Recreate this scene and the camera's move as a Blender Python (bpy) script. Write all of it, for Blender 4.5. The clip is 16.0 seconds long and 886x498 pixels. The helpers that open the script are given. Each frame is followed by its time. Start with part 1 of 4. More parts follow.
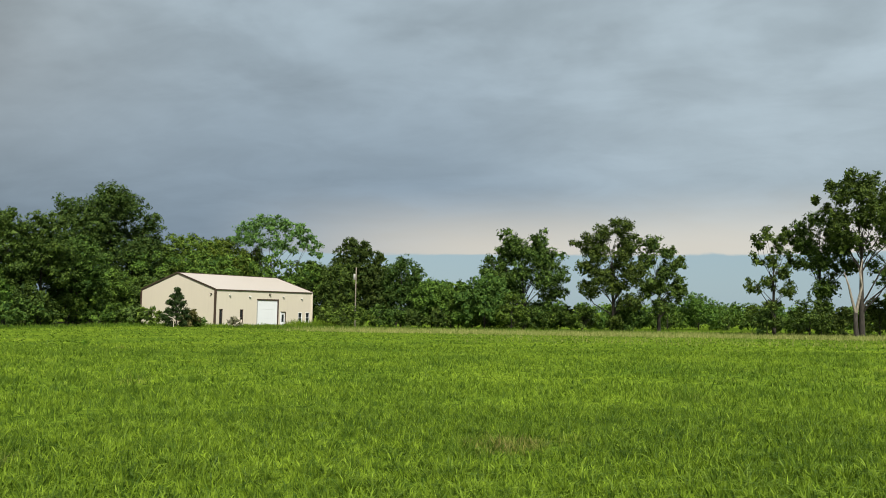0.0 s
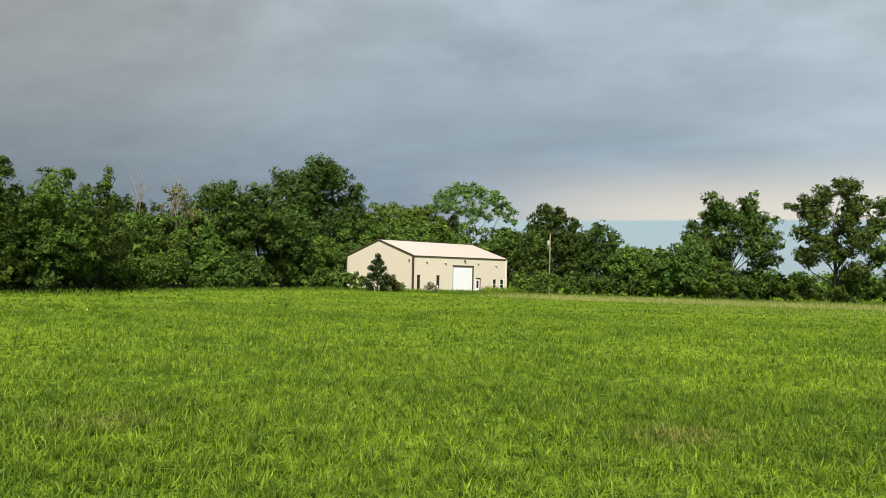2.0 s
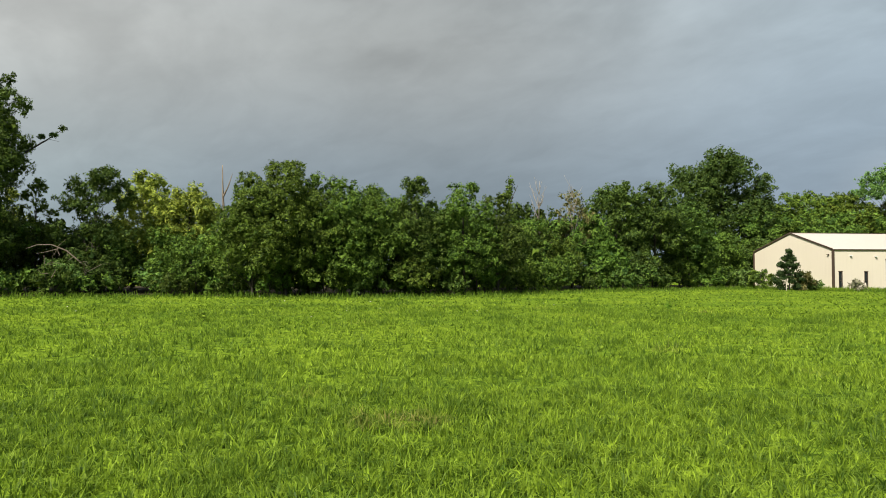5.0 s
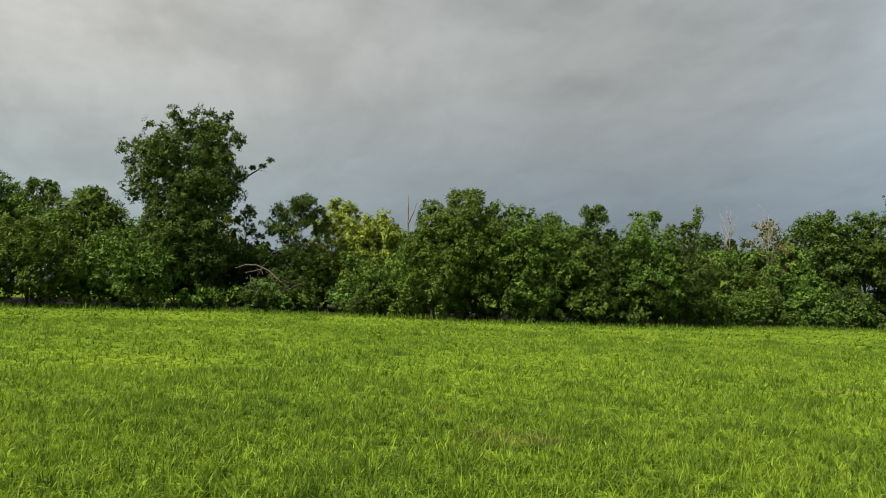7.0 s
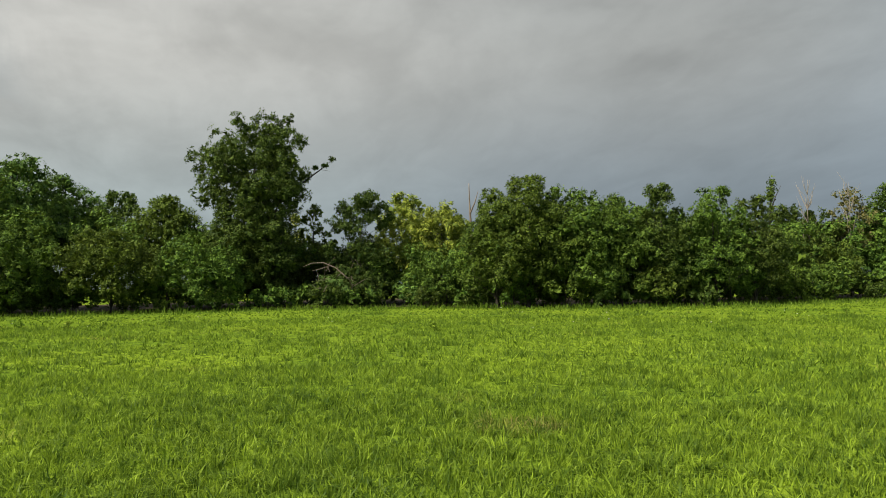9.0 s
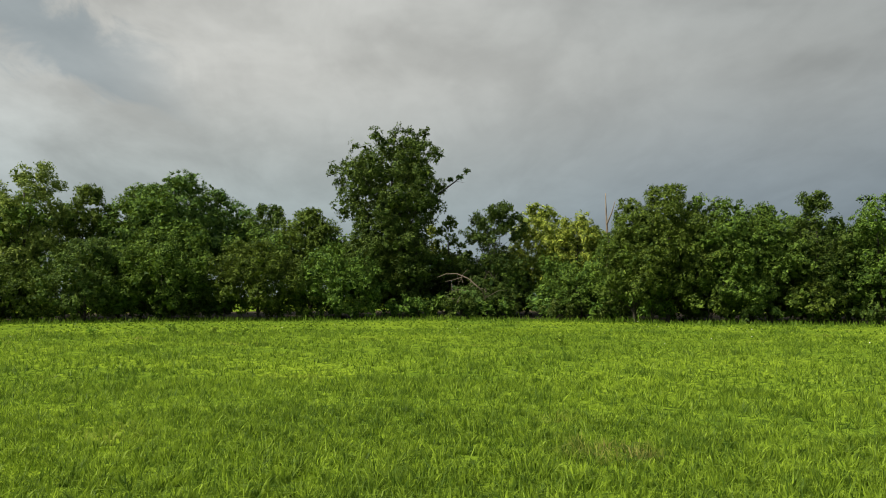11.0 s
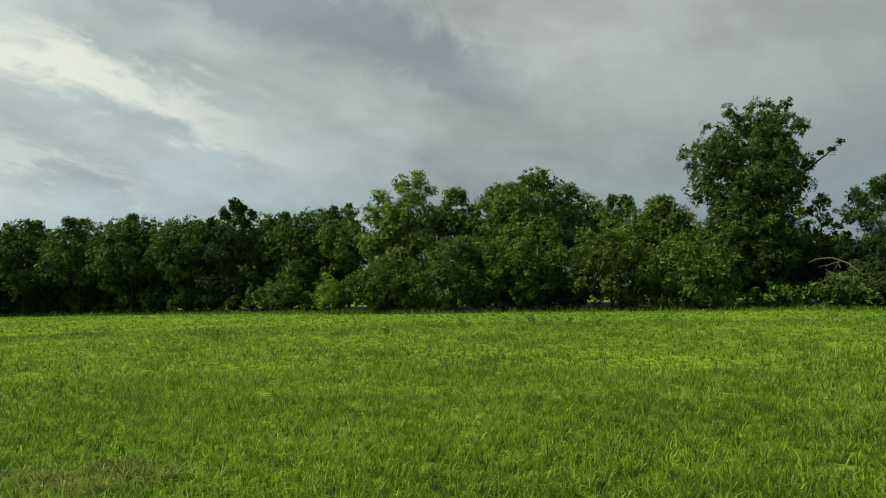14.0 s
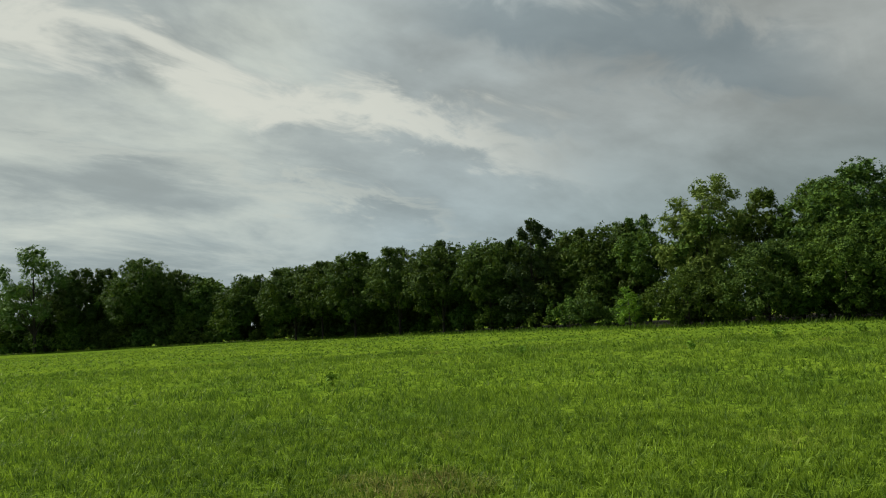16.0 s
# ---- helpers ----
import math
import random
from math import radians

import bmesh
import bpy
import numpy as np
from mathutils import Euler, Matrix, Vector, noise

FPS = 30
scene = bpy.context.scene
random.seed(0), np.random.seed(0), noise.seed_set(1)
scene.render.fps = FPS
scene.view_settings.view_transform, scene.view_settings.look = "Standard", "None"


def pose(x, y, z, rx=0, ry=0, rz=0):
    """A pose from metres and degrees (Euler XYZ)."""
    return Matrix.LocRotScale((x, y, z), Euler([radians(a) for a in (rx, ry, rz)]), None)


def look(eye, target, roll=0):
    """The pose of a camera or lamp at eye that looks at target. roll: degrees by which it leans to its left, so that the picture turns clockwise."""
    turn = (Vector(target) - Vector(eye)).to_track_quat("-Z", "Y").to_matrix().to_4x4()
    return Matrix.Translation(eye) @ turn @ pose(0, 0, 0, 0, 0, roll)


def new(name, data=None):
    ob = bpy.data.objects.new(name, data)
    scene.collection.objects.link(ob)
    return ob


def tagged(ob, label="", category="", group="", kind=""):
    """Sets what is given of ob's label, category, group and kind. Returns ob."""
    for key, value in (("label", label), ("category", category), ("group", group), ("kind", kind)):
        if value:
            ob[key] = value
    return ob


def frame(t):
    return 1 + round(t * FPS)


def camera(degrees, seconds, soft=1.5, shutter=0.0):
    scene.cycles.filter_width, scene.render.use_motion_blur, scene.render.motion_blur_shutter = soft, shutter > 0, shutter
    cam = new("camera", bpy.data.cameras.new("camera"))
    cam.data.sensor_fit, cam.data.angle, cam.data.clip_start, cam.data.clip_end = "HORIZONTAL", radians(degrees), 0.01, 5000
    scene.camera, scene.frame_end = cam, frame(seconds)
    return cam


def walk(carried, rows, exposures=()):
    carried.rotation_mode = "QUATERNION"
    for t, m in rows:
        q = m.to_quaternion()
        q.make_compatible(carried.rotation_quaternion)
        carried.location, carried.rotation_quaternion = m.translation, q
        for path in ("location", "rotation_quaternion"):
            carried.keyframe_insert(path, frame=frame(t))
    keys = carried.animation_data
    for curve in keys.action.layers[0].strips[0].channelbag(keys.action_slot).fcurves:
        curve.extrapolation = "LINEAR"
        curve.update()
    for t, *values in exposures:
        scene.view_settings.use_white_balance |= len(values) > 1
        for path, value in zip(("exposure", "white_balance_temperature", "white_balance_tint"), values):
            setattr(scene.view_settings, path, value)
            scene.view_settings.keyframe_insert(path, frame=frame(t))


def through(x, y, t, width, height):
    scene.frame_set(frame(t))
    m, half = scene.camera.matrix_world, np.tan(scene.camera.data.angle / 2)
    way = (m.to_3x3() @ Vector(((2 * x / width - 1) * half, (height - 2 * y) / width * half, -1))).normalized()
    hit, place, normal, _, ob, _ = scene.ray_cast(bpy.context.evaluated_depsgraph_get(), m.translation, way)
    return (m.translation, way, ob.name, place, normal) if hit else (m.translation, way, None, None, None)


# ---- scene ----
PATH = [
    (0.0, pose(-0.000, -0.000, 1.705, 94.560, -0.701, -18.196)),
    (0.5, pose(0.164, 0.268, 1.729, 93.216, -1.341, -12.957)),
    (1.0, pose(0.395, 0.486, 1.694, 91.506, 0.120, -9.204)),
    (1.5, pose(0.644, 0.651, 1.743, 90.818, 0.323, -5.550)),
    (2.0, pose(0.836, 0.891, 1.716, 91.837, -1.252, -3.434)),
    (2.5, pose(1.061, 1.054, 1.728, 92.653, -0.858, 0.000)),
    (3.0, pose(1.364, 1.129, 1.756, 91.646, 0.093, 6.305)),
    (3.5, pose(1.542, 1.271, 1.727, 90.911, -0.149, 8.977)),
    (4.0, pose(1.705, 1.509, 1.744, 90.566, -0.584, 10.693)),
    (4.5, pose(1.908, 1.673, 1.723, 90.315, 0.154, 18.560)),
    (5.0, pose(2.142, 1.839, 1.754, 91.580, 0.197, 26.569)),
    (5.2, pose(2.208, 1.911, 1.744, 92.032, -0.174, 28.206)),
    (7.3, pose(3.250, 1.880, 1.717, 93.809, -2.133, 41.32)),
    (7.5, pose(3.350, 1.940, 1.735, 94.189, -2.615, 41.22)),
    (8.0, pose(3.582, 2.090, 1.712, 93.411, -0.015, 43.57)),
    (8.5, pose(3.802, 2.264, 1.751, 92.262, 1.471, 45.168)),
    (8.7, pose(3.848, 2.353, 1.738, 92.417, 1.224, 45.555)),
    (10.8, pose(4.085, 3.197, 1.764, 93.422, 1.183, 55.569)),
    (11.0, pose(4.065, 3.270, 1.763, 93.602, 0.297, 57.007)),
    (11.5, pose(4.081, 3.421, 1.763, 93.859, -0.429, 62.271)),
    (12.0, pose(4.054, 3.525, 1.766, 94.372, 0.806, 67.602)),
    (12.5, pose(4.054, 3.495, 1.776, 94.100, 1.747, 72.348)),
    (13.0, pose(4.052, 3.467, 1.776, 93.659, 1.528, 76.210)),
    (13.5, pose(4.052, 3.448, 1.772, 93.359, 1.119, 79.603)),
    (14.0, pose(4.051, 3.442, 1.771, 93.199, 1.155, 83.104)),
    (14.5, pose(4.041, 3.438, 1.775, 93.425, 1.294, 87.195)),
    (15.0, pose(4.071, 3.441, 1.791, 94.276, 1.543, 92.572)),
    (15.5, pose(4.093, 3.474, 1.795, 95.189, 2.335, 98.332)),
    (16.0, pose(4.103, 3.500, 1.797, 95.168, 3.114, 105.240)),
]
cam = camera(60.08, 16.0, soft=0.55)
walk(cam, PATH, exposures=[(0.0, 1.77, 6450, 8), (1.0, 1.9, 6550, 9), (2.0, 1.97, 6600, 9), (3.5, 2.05, 6650, 9), (5.0, 2.12, 6700, 9), (7.5, 2.0, 6850, 10), (8.5, 2.0, 6900, 10),
                           (11.0, 1.97, 6850, 9), (12.5, 1.80, 6600, 4), (14.5, 1.63, 6500, 2), (16.0, 1.39, 6500, 3)])

# ---------------------------------------------------------------- sky and light
SUN_AZ, SUN_EL = 175.0, 45.0          # degrees to the left of +y, and up


def heading(az, el):
    a, e = radians(az), radians(el)
    return Vector((-math.sin(a) * math.cos(e), math.cos(a) * math.cos(e), math.sin(e)))


sun = new("sun", bpy.data.lights.new("sun", "SUN"))
sun.data.energy, sun.data.angle, sun.data.color = 2.15, radians(12), (1.0, 0.94, 0.83)
sun.matrix_world = look(heading(SUN_AZ, SUN_EL) * 100, (0, 0, 0))


class Nodes:
    """Short hand for building node trees."""

    def __init__(self, tree):
        self.t = tree
        tree.nodes.clear()

    def add(self, kind, values=None, mode=""):
        n = self.t.nodes.new(kind)
        if kind in ("ShaderNodeMath", "ShaderNodeVectorMath"):
            n.operation = mode
        elif kind == "ShaderNodeMix":
            n.data_type, n.blend_type = "RGBA", mode
        elif kind == "ShaderNodeMapRange":
            n.interpolation_type = "SMOOTHSTEP"
        elif kind == "ShaderNodeVectorRotate":
            n.rotation_type = "Z_AXIS"
        for k, v in (values or {}).items():
            if isinstance(v, bpy.types.NodeSocket):
                self.t.links.new(v, n.inputs[k])
            else:
                n.inputs[k].default_value = v
        return n

    def math(self, op, a, b=0.0, c=0.0, clamp=False):
        n = self.add("ShaderNodeMath", {0: a, 1: b, 2: c}, op)
        n.use_clamp = clamp
        return n.outputs[0]

    def vec(self, op, a, b=(0, 0, 0)):
        n = self.add("ShaderNodeVectorMath", {0: a, 1: b}, op)
        return n.outputs["Value"] if op in ("DOT_PRODUCT", "LENGTH") else n.outputs[0]

    def mix(self, fac, a, b, blend="MIX"):
        n = self.add("ShaderNodeMix", {0: fac, 6: a, 7: b}, blend)
        return n.outputs[2]

    def ramp(self, fac, lo, hi, a=0.0, b=1.0):
        n = self.add("ShaderNodeMapRange", {0: fac, 1: lo, 2: hi, 3: a, 4: b})
        return n.outputs[0]

    def noise(self, vector, scale, detail=4.0, rough=0.55, distort=0.0):
        n = self.add("ShaderNodeTexNoise", {"Vector": vector, "Scale": scale, "Detail": detail, "Roughness": rough, "Distortion": distort})
        return n.outputs[0]


def srgb(r, g, b):
    return tuple(((c / 255 + 0.055) / 1.055) ** 2.4 if c > 10 else c / 3295 for c in (r, g, b)) + (1.0,)


world = bpy.data.worlds.new("overcast_sky")
scene.world = world
world.use_nodes = True
W = Nodes(world.node_tree)
way = W.add("ShaderNodeTexCoord").outputs["Generated"]
sep = W.add("ShaderNodeSeparateXYZ", {0: way})
up = sep.outputs[2]
flat = W.vec("NORMALIZE", W.add("ShaderNodeCombineXYZ", {0: sep.outputs[0], 1: sep.outputs[1]}).outputs[0])


def facing(az):
    return W.vec("DOT_PRODUCT", flat, tuple(heading(az, 0)))


# cloud deck on a plane overhead, so that streaks flatten towards the horizon
lift = W.math("ADD", W.math("MAXIMUM", up, 0.0), 0.24)
deck = W.vec("DIVIDE", way, W.add("ShaderNodeCombineXYZ", {0: lift, 1: lift, 2: 1.0}).outputs[0])
turned = W.add("ShaderNodeVectorRotate", {"Vector": deck, "Angle": radians(28)}).outputs[0]
streak = W.vec("MULTIPLY", turned, (1.0, 1.6, 0.4))
clouds = W.noise(streak, 1.25, 8.0, 0.58, 0.25)
lumps = W.noise(turned, 3.6, 4.0, 0.5, 0.2)
broad = W.noise(streak, 0.42, 2.0, 0.5)
wisps = W.noise(streak, 3.2, 5.0, 0.6, 0.6)

cool = W.mix(W.ramp(up, 0.05, 0.42), srgb(134, 151, 167), srgb(161, 175, 185))
bright_side = W.ramp(facing(96), 0.48, 0.97)
grey = W.mix(W.ramp(up, 0.06, 0.30), W.mix(bright_side, srgb(117, 131, 142), srgb(144, 158, 163)), W.mix(bright_side, srgb(144, 149, 151), srgb(178, 181, 181)))
pale = W.mix(W.ramp(up, 0.02, 0.30), srgb(176, 190, 197), srgb(184, 191, 194))
left = W.ramp(facing(62), 0.38, 0.88)
far_left = W.ramp(facing(142), 0.42, 0.92)
cool = W.mix(W.math("MULTIPLY", W.ramp(facing(-60), 0.72, 0.98), 0.8), cool, srgb(172, 186, 195))
base = W.mix(far_left, W.mix(left, cool, grey), pale)
swing = W.ramp(facing(125), 0.3, 0.9, 0.08, 0.21)
shade = W.math("ADD", 1.0, W.math("MULTIPLY", swing, W.ramp(clouds, 0.30, 0.70, -0.8, 1.0)))
shade = W.math("MULTIPLY", shade, W.ramp(broad, 0.3, 0.7, 0.93, 1.07))
grain = W.ramp(wisps, 0.3, 0.7, 0.96, 1.04)
shade = W.math("MULTIPLY", shade, grain)
mottle = W.math("MULTIPLY", W.ramp(up, 0.16, 0.34, 0.0, 0.11), W.ramp(lumps, 0.32, 0.68, -1.0, 1.0))
shade = W.math("ADD", shade, mottle)
deck_colour = W.vec("MULTIPLY", base, W.add("ShaderNodeCombineXYZ", {0: shade, 1: shade, 2: shade}).outputs[0])
# the thin bright part of the deck, before the hidden sun
glow_dot = W.vec("DOT_PRODUCT", way, tuple(heading(131, 16)))
glow = W.math("MULTIPLY", W.ramp(glow_dot, 0.90, 1.0), W.ramp(clouds, 0.38, 0.66, 0.1, 0.8), clamp=True)
deck_colour = W.mix(glow, deck_colour, srgb(238, 240, 230))
# bright slanting streak, and the darker blue hole above it
slant = heading(124, 18.5).cross(heading(94, 11.0)).normalized()
slant = slant if slant.z > 0 else -slant
off = W.math("ADD", W.vec("DOT_PRODUCT", way, tuple(slant)), W.math("MULTIPLY", W.math("SUBTRACT", clouds, 0.5), 0.14))
off = W.math("ADD", off, W.math("MULTIPLY", W.math("SUBTRACT", wisps, 0.5), 0.17))
streaky = W.math("MULTIPLY", W.ramp(W.math("ABSOLUTE", off), 0.042, 0.004), W.ramp(facing(126), 0.82, 0.97), clamp=True)
deck_colour = W.mix(W.math("MULTIPLY", streaky, 0.88), deck_colour, srgb(240, 238, 230))
low_streak = W.math("MULTIPLY", W.ramp(W.math("ABSOLUTE", W.math("ADD", off, 0.115)), 0.022, 0.0), W.ramp(facing(122), 0.93, 0.99), clamp=True)
deck_colour = W.mix(W.math("MULTIPLY", low_streak, 0.6), deck_colour, srgb(216, 219, 214))
above = W.math("SUBTRACT", off, float(slant.dot(heading(91, 19.0))))
hole = W.math("MULTIPLY", W.ramp(W.math("ABSOLUTE", above), 0.060, 0.015), W.ramp(facing(91), 0.955, 0.992), clamp=True)
deck_colour = W.mix(W.math("MULTIPLY", hole, 0.58), deck_colour, srgb(120, 137, 149))
# clear strip under the deck's edge, with a warm rim
edge = W.math("ADD", up, W.math("MULTIPLY", W.math("SUBTRACT", wisps, 0.5), 0.012))
right = W.ramp(facing(-45), 0.70, 0.93)
rim = W.math("MULTIPLY", right, W.ramp(edge, 0.165, 0.075), clamp=True)
deck_colour = W.mix(W.math("MULTIPLY", rim, 0.72), deck_colour, srgb(228, 219, 203))
sky = W.add("ShaderNodeTexSky")
sky.sky_type, sky.sun_disc, sky.altitude = "NISHITA", False, 200.0
sky.sun_elevation, sky.sun_rotation = radians(SUN_EL), radians(-SUN_AZ)
nishita = sky.outputs[0]
clear = W.mix(0.85, W.vec("MULTIPLY", nishita, (0.1, 0.1, 0.1)), srgb(158, 180, 190))
strip = W.math("MULTIPLY", W.ramp(facing(-45), 0.72, 0.80), W.ramp(edge, 0.074, 0.070), clamp=True)
sky_colour = W.mix(strip, deck_colour, clear)
ground_glow = W.mix(W.ramp(up, -0.02, 0.0), (0.05, 0.08, 0.02, 1), sky_colour)
W.add("ShaderNodeOutputWorld", {0: W.add("ShaderNodeBackground", {0: ground_glow, 1: 0.30}).outputs[0]})

# ---------------------------------------------------------------- materials


def material(name):
    m = bpy.data.materials.new(name)
    m.use_nodes = True
    return m, Nodes(m.node_tree)


def finish(n, colour, rough=0.7, bump=None, strength=0.2, distance=0.02, metal=0.0, spec=0.4):
    values = {"Base Color": colour, "Roughness": rough, "Metallic": metal, "Specular IOR Level": spec}
    if bump is not None:
        values["Normal"] = n.add("ShaderNodeBump", {"Height": bump, "Strength": strength, "Distance": distance}).outputs[0]
    shader = n.add("ShaderNodeBsdfPrincipled", values)
    n.add("ShaderNodeOutputMaterial", {0: shader.outputs[0]})
    return shader


def leaf_material(name, dark, light, through=0.15):
    m, n = material(name)
    geo = n.add("ShaderNodeNewGeometry")
    obj = n.add("ShaderNodeTexCoord").outputs["Object"]
    patch = n.noise(obj, 0.7, 3.0)
    fac = n.math("ADD", n.math("MULTIPLY", geo.outputs["Random Per Island"], 0.75), n.math("MULTIPLY", patch, 0.4), clamp=True)
    colour = n.mix(n.ramp(fac, 0.25, 0.95), dark + (1,), light + (1,))
    tint = n.add("ShaderNodeObjectInfo").outputs["Random"]
    colour = n.add("ShaderNodeHueSaturation", {"Hue": n.math("ADD", 0.485, n.math("MULTIPLY", tint, 0.03)), "Saturation": 1.0,
                                               "Value": n.math("ADD", 0.85, n.math("MULTIPLY", tint, 0.3)), "Color": colour}).outputs[0]
    a = n.add("ShaderNodeBsdfPrincipled", {"Base Color": colour, "Roughness": 0.6, "Specular IOR Level": 0.07})
    b = n.add("ShaderNodeBsdfTranslucent", {"Color": n.mix(0.5, colour, (0.16, 0.22, 0.02, 1))})
    mixed = n.add("ShaderNodeMixShader", {0: through, 1: a.outputs[0], 2: b.outputs[0]})
    n.add("ShaderNodeOutputMaterial", {0: mixed.outputs[0]})
    return m


LEAF = {
    "green": leaf_material("leaf_green", (0.023, 0.049, 0.009), (0.106, 0.168, 0.025)),
    "deep": leaf_material("leaf_deep_green", (0.017, 0.036, 0.008), (0.081, 0.126, 0.023)),
    "fresh": leaf_material("leaf_fresh_green", (0.032, 0.065, 0.009), (0.120, 0.182, 0.025)),
    "olive": leaf_material("leaf_olive", (0.048, 0.098, 0.024), (0.130, 0.205, 0.050)),
    "yellow": leaf_material("leaf_yellow_green", (0.080, 0.122, 0.020), (0.285, 0.340, 0.050)),
    "dark": leaf_material("leaf_dark_green", (0.018, 0.039, 0.009), (0.063, 0.099, 0.020)),
    "pale": leaf_material("leaf_pale_olive", (0.070, 0.108, 0.022), (0.190, 0.245, 0.050)),
    "blossom": leaf_material("leaf_pale_blossom", (0.160, 0.170, 0.100), (0.560, 0.500, 0.430)),
    "lime": leaf_material("leaf_lime", (0.080, 0.160, 0.016), (0.190, 0.290, 0.030)),
    "conifer": leaf_material("leaf_conifer", (0.012, 0.028, 0.010), (0.040, 0.064, 0.019)),
    "blue": leaf_material("leaf_blue_green", (0.022, 0.050, 0.011), (0.095, 0.152, 0.029)),
    "rust": leaf_material("leaf_rusty", (0.077, 0.083, 0.030), (0.163, 0.156, 0.056)),
}


def bark_material(name, a, b):
    m, n = material(name)
    obj = n.add("ShaderNodeTexCoord").outputs["Object"]
    long_grain = n.vec("MULTIPLY", obj, (6.0, 6.0, 1.0))
    g = n.noise(long_grain, 2.0, 6.0, 0.65)
    finish(n, n.mix(n.ramp(g, 0.3, 0.7), a + (1,), b + (1,)), 0.9, g, 0.7, 0.05)
    return m


BARK = bark_material("bark_brown", (0.014, 0.012, 0.010), (0.046, 0.039, 0.032))
BARK_OLD = bark_material("bark_weathered", (0.070, 0.052, 0.040), (0.200, 0.160, 0.125))
BARK_GREY = bark_material("bark_grey", (0.100, 0.085, 0.068), (0.260, 0.230, 0.190))
BARK_PALE = bark_material("bark_bleached", (0.240, 0.210, 0.170), (0.520, 0.480, 0.410))


def grass_material(name, stops, through=0.45, seed=0.0, patches=()):
    """Blades vary one by one and in patches of several metres."""
    m, n = material(name)
    geo = n.add("ShaderNodeNewGeometry")
    place = n.vec("ADD", geo.outputs["Position"], (seed, seed * 2, 0))
    wide = n.noise(place, 0.16, 4.0, 0.6)
    fine = n.noise(place, 1.3, 3.0)
    one = geo.outputs["Random Per Island"]
    tuft = n.noise(place, 7.0, 1.0)
    f = n.math("ADD", n.math("ADD", n.math("MULTIPLY", wide, 0.36), 0.14), n.math("MULTIPLY", one, 0.26))
    f = n.math("ADD", f, n.math("MULTIPLY", n.math("SUBTRACT", fine, 0.5), 0.22))
    f = n.math("ADD", f, n.math("MULTIPLY", n.math("SUBTRACT", tuft, 0.5), 0.85))
    colour = n.mix(n.ramp(f, 0.20, 0.85), stops[0] + (1,), stops[1] + (1,))
    dry = n.math("MULTIPLY", n.ramp(n.noise(place, 0.33, 2.0), 0.62, 0.76), n.ramp(one, 0.35, 0.9), clamp=True)
    for px, py, size in patches:
        near = n.vec("LENGTH", n.vec("MULTIPLY", n.vec("SUBTRACT", geo.outputs["Position"], (px, py, 0)), (1, 1, 0)))
        near = n.math("ADD", near, n.math("MULTIPLY", n.math("SUBTRACT", fine, 0.5), 1.4))
        dry = n.math("MAXIMUM", dry, n.math("MULTIPLY", n.ramp(near, size, size * 0.3), n.ramp(one, 0.2, 0.7)))
    colour = n.mix(n.math("MULTIPLY", dry, 0.6), colour, stops[2] + (1,))
    a = n.add("ShaderNodeBsdfPrincipled", {"Base Color": colour, "Roughness": 0.5, "Specular IOR Level": 0.10})
    b = n.add("ShaderNodeBsdfTranslucent", {"Color": colour})
    n.add("ShaderNodeOutputMaterial", {0: n.add("ShaderNodeMixShader", {0: through, 1: a.outputs[0], 2: b.outputs[0]}).outputs[0]})
    return m


GRASS = grass_material("meadow_grass", ((0.050, 0.100, 0.012), (0.305, 0.435, 0.036), (0.280, 0.210, 0.090)),
                       patches=((-3.9, 0.85, 1.2), (4.0, 9.4, 0.8), (-2.6, 10.0, 0.8)))
ROUGH_GRASS = grass_material("rough_edge_grass", ((0.055, 0.110, 0.012), (0.165, 0.250, 0.026), (0.200, 0.170, 0.080)), seed=31.0)
DRY_GRASS = grass_material("dry_grass", ((0.150, 0.200, 0.040), (0.400, 0.370, 0.150), (0.300, 0.230, 0.110)), 0.3, 57.0)


def ground_material():
    m, n = material("field_ground")
    place = n.add("ShaderNodeNewGeometry").outputs["Position"]
    wide = n.noise(place, 0.16, 4.0, 0.6)
    fine = n.noise(place, 2.2, 5.0, 0.65)
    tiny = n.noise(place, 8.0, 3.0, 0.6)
    f = n.math("ADD", n.math("MULTIPLY", wide, 0.6), n.math("MULTIPLY", fine, 0.4))
    colour = n.mix(n.ramp(f, 0.32, 0.68), (0.078, 0.140, 0.015, 1), (0.185, 0.262, 0.022, 1))
    # dark speckle: the shade between blades, put into the ground's colour
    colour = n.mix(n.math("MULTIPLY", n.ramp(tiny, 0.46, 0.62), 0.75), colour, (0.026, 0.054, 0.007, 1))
    # broader dark blotches, painted as shadowed gaps between the tufts
    gap_shade = n.noise(place, 4.5, 2.0, 0.5)
    colour = n.mix(n.math("MULTIPLY", n.ramp(gap_shade, 0.52, 0.66), 0.85), colour, (0.018, 0.036, 0.006, 1))
    finish(n, colour, 0.9, n.math("ADD", fine, tiny), 0.6, 0.1, spec=0.0)
    return m


GROUND = ground_material()


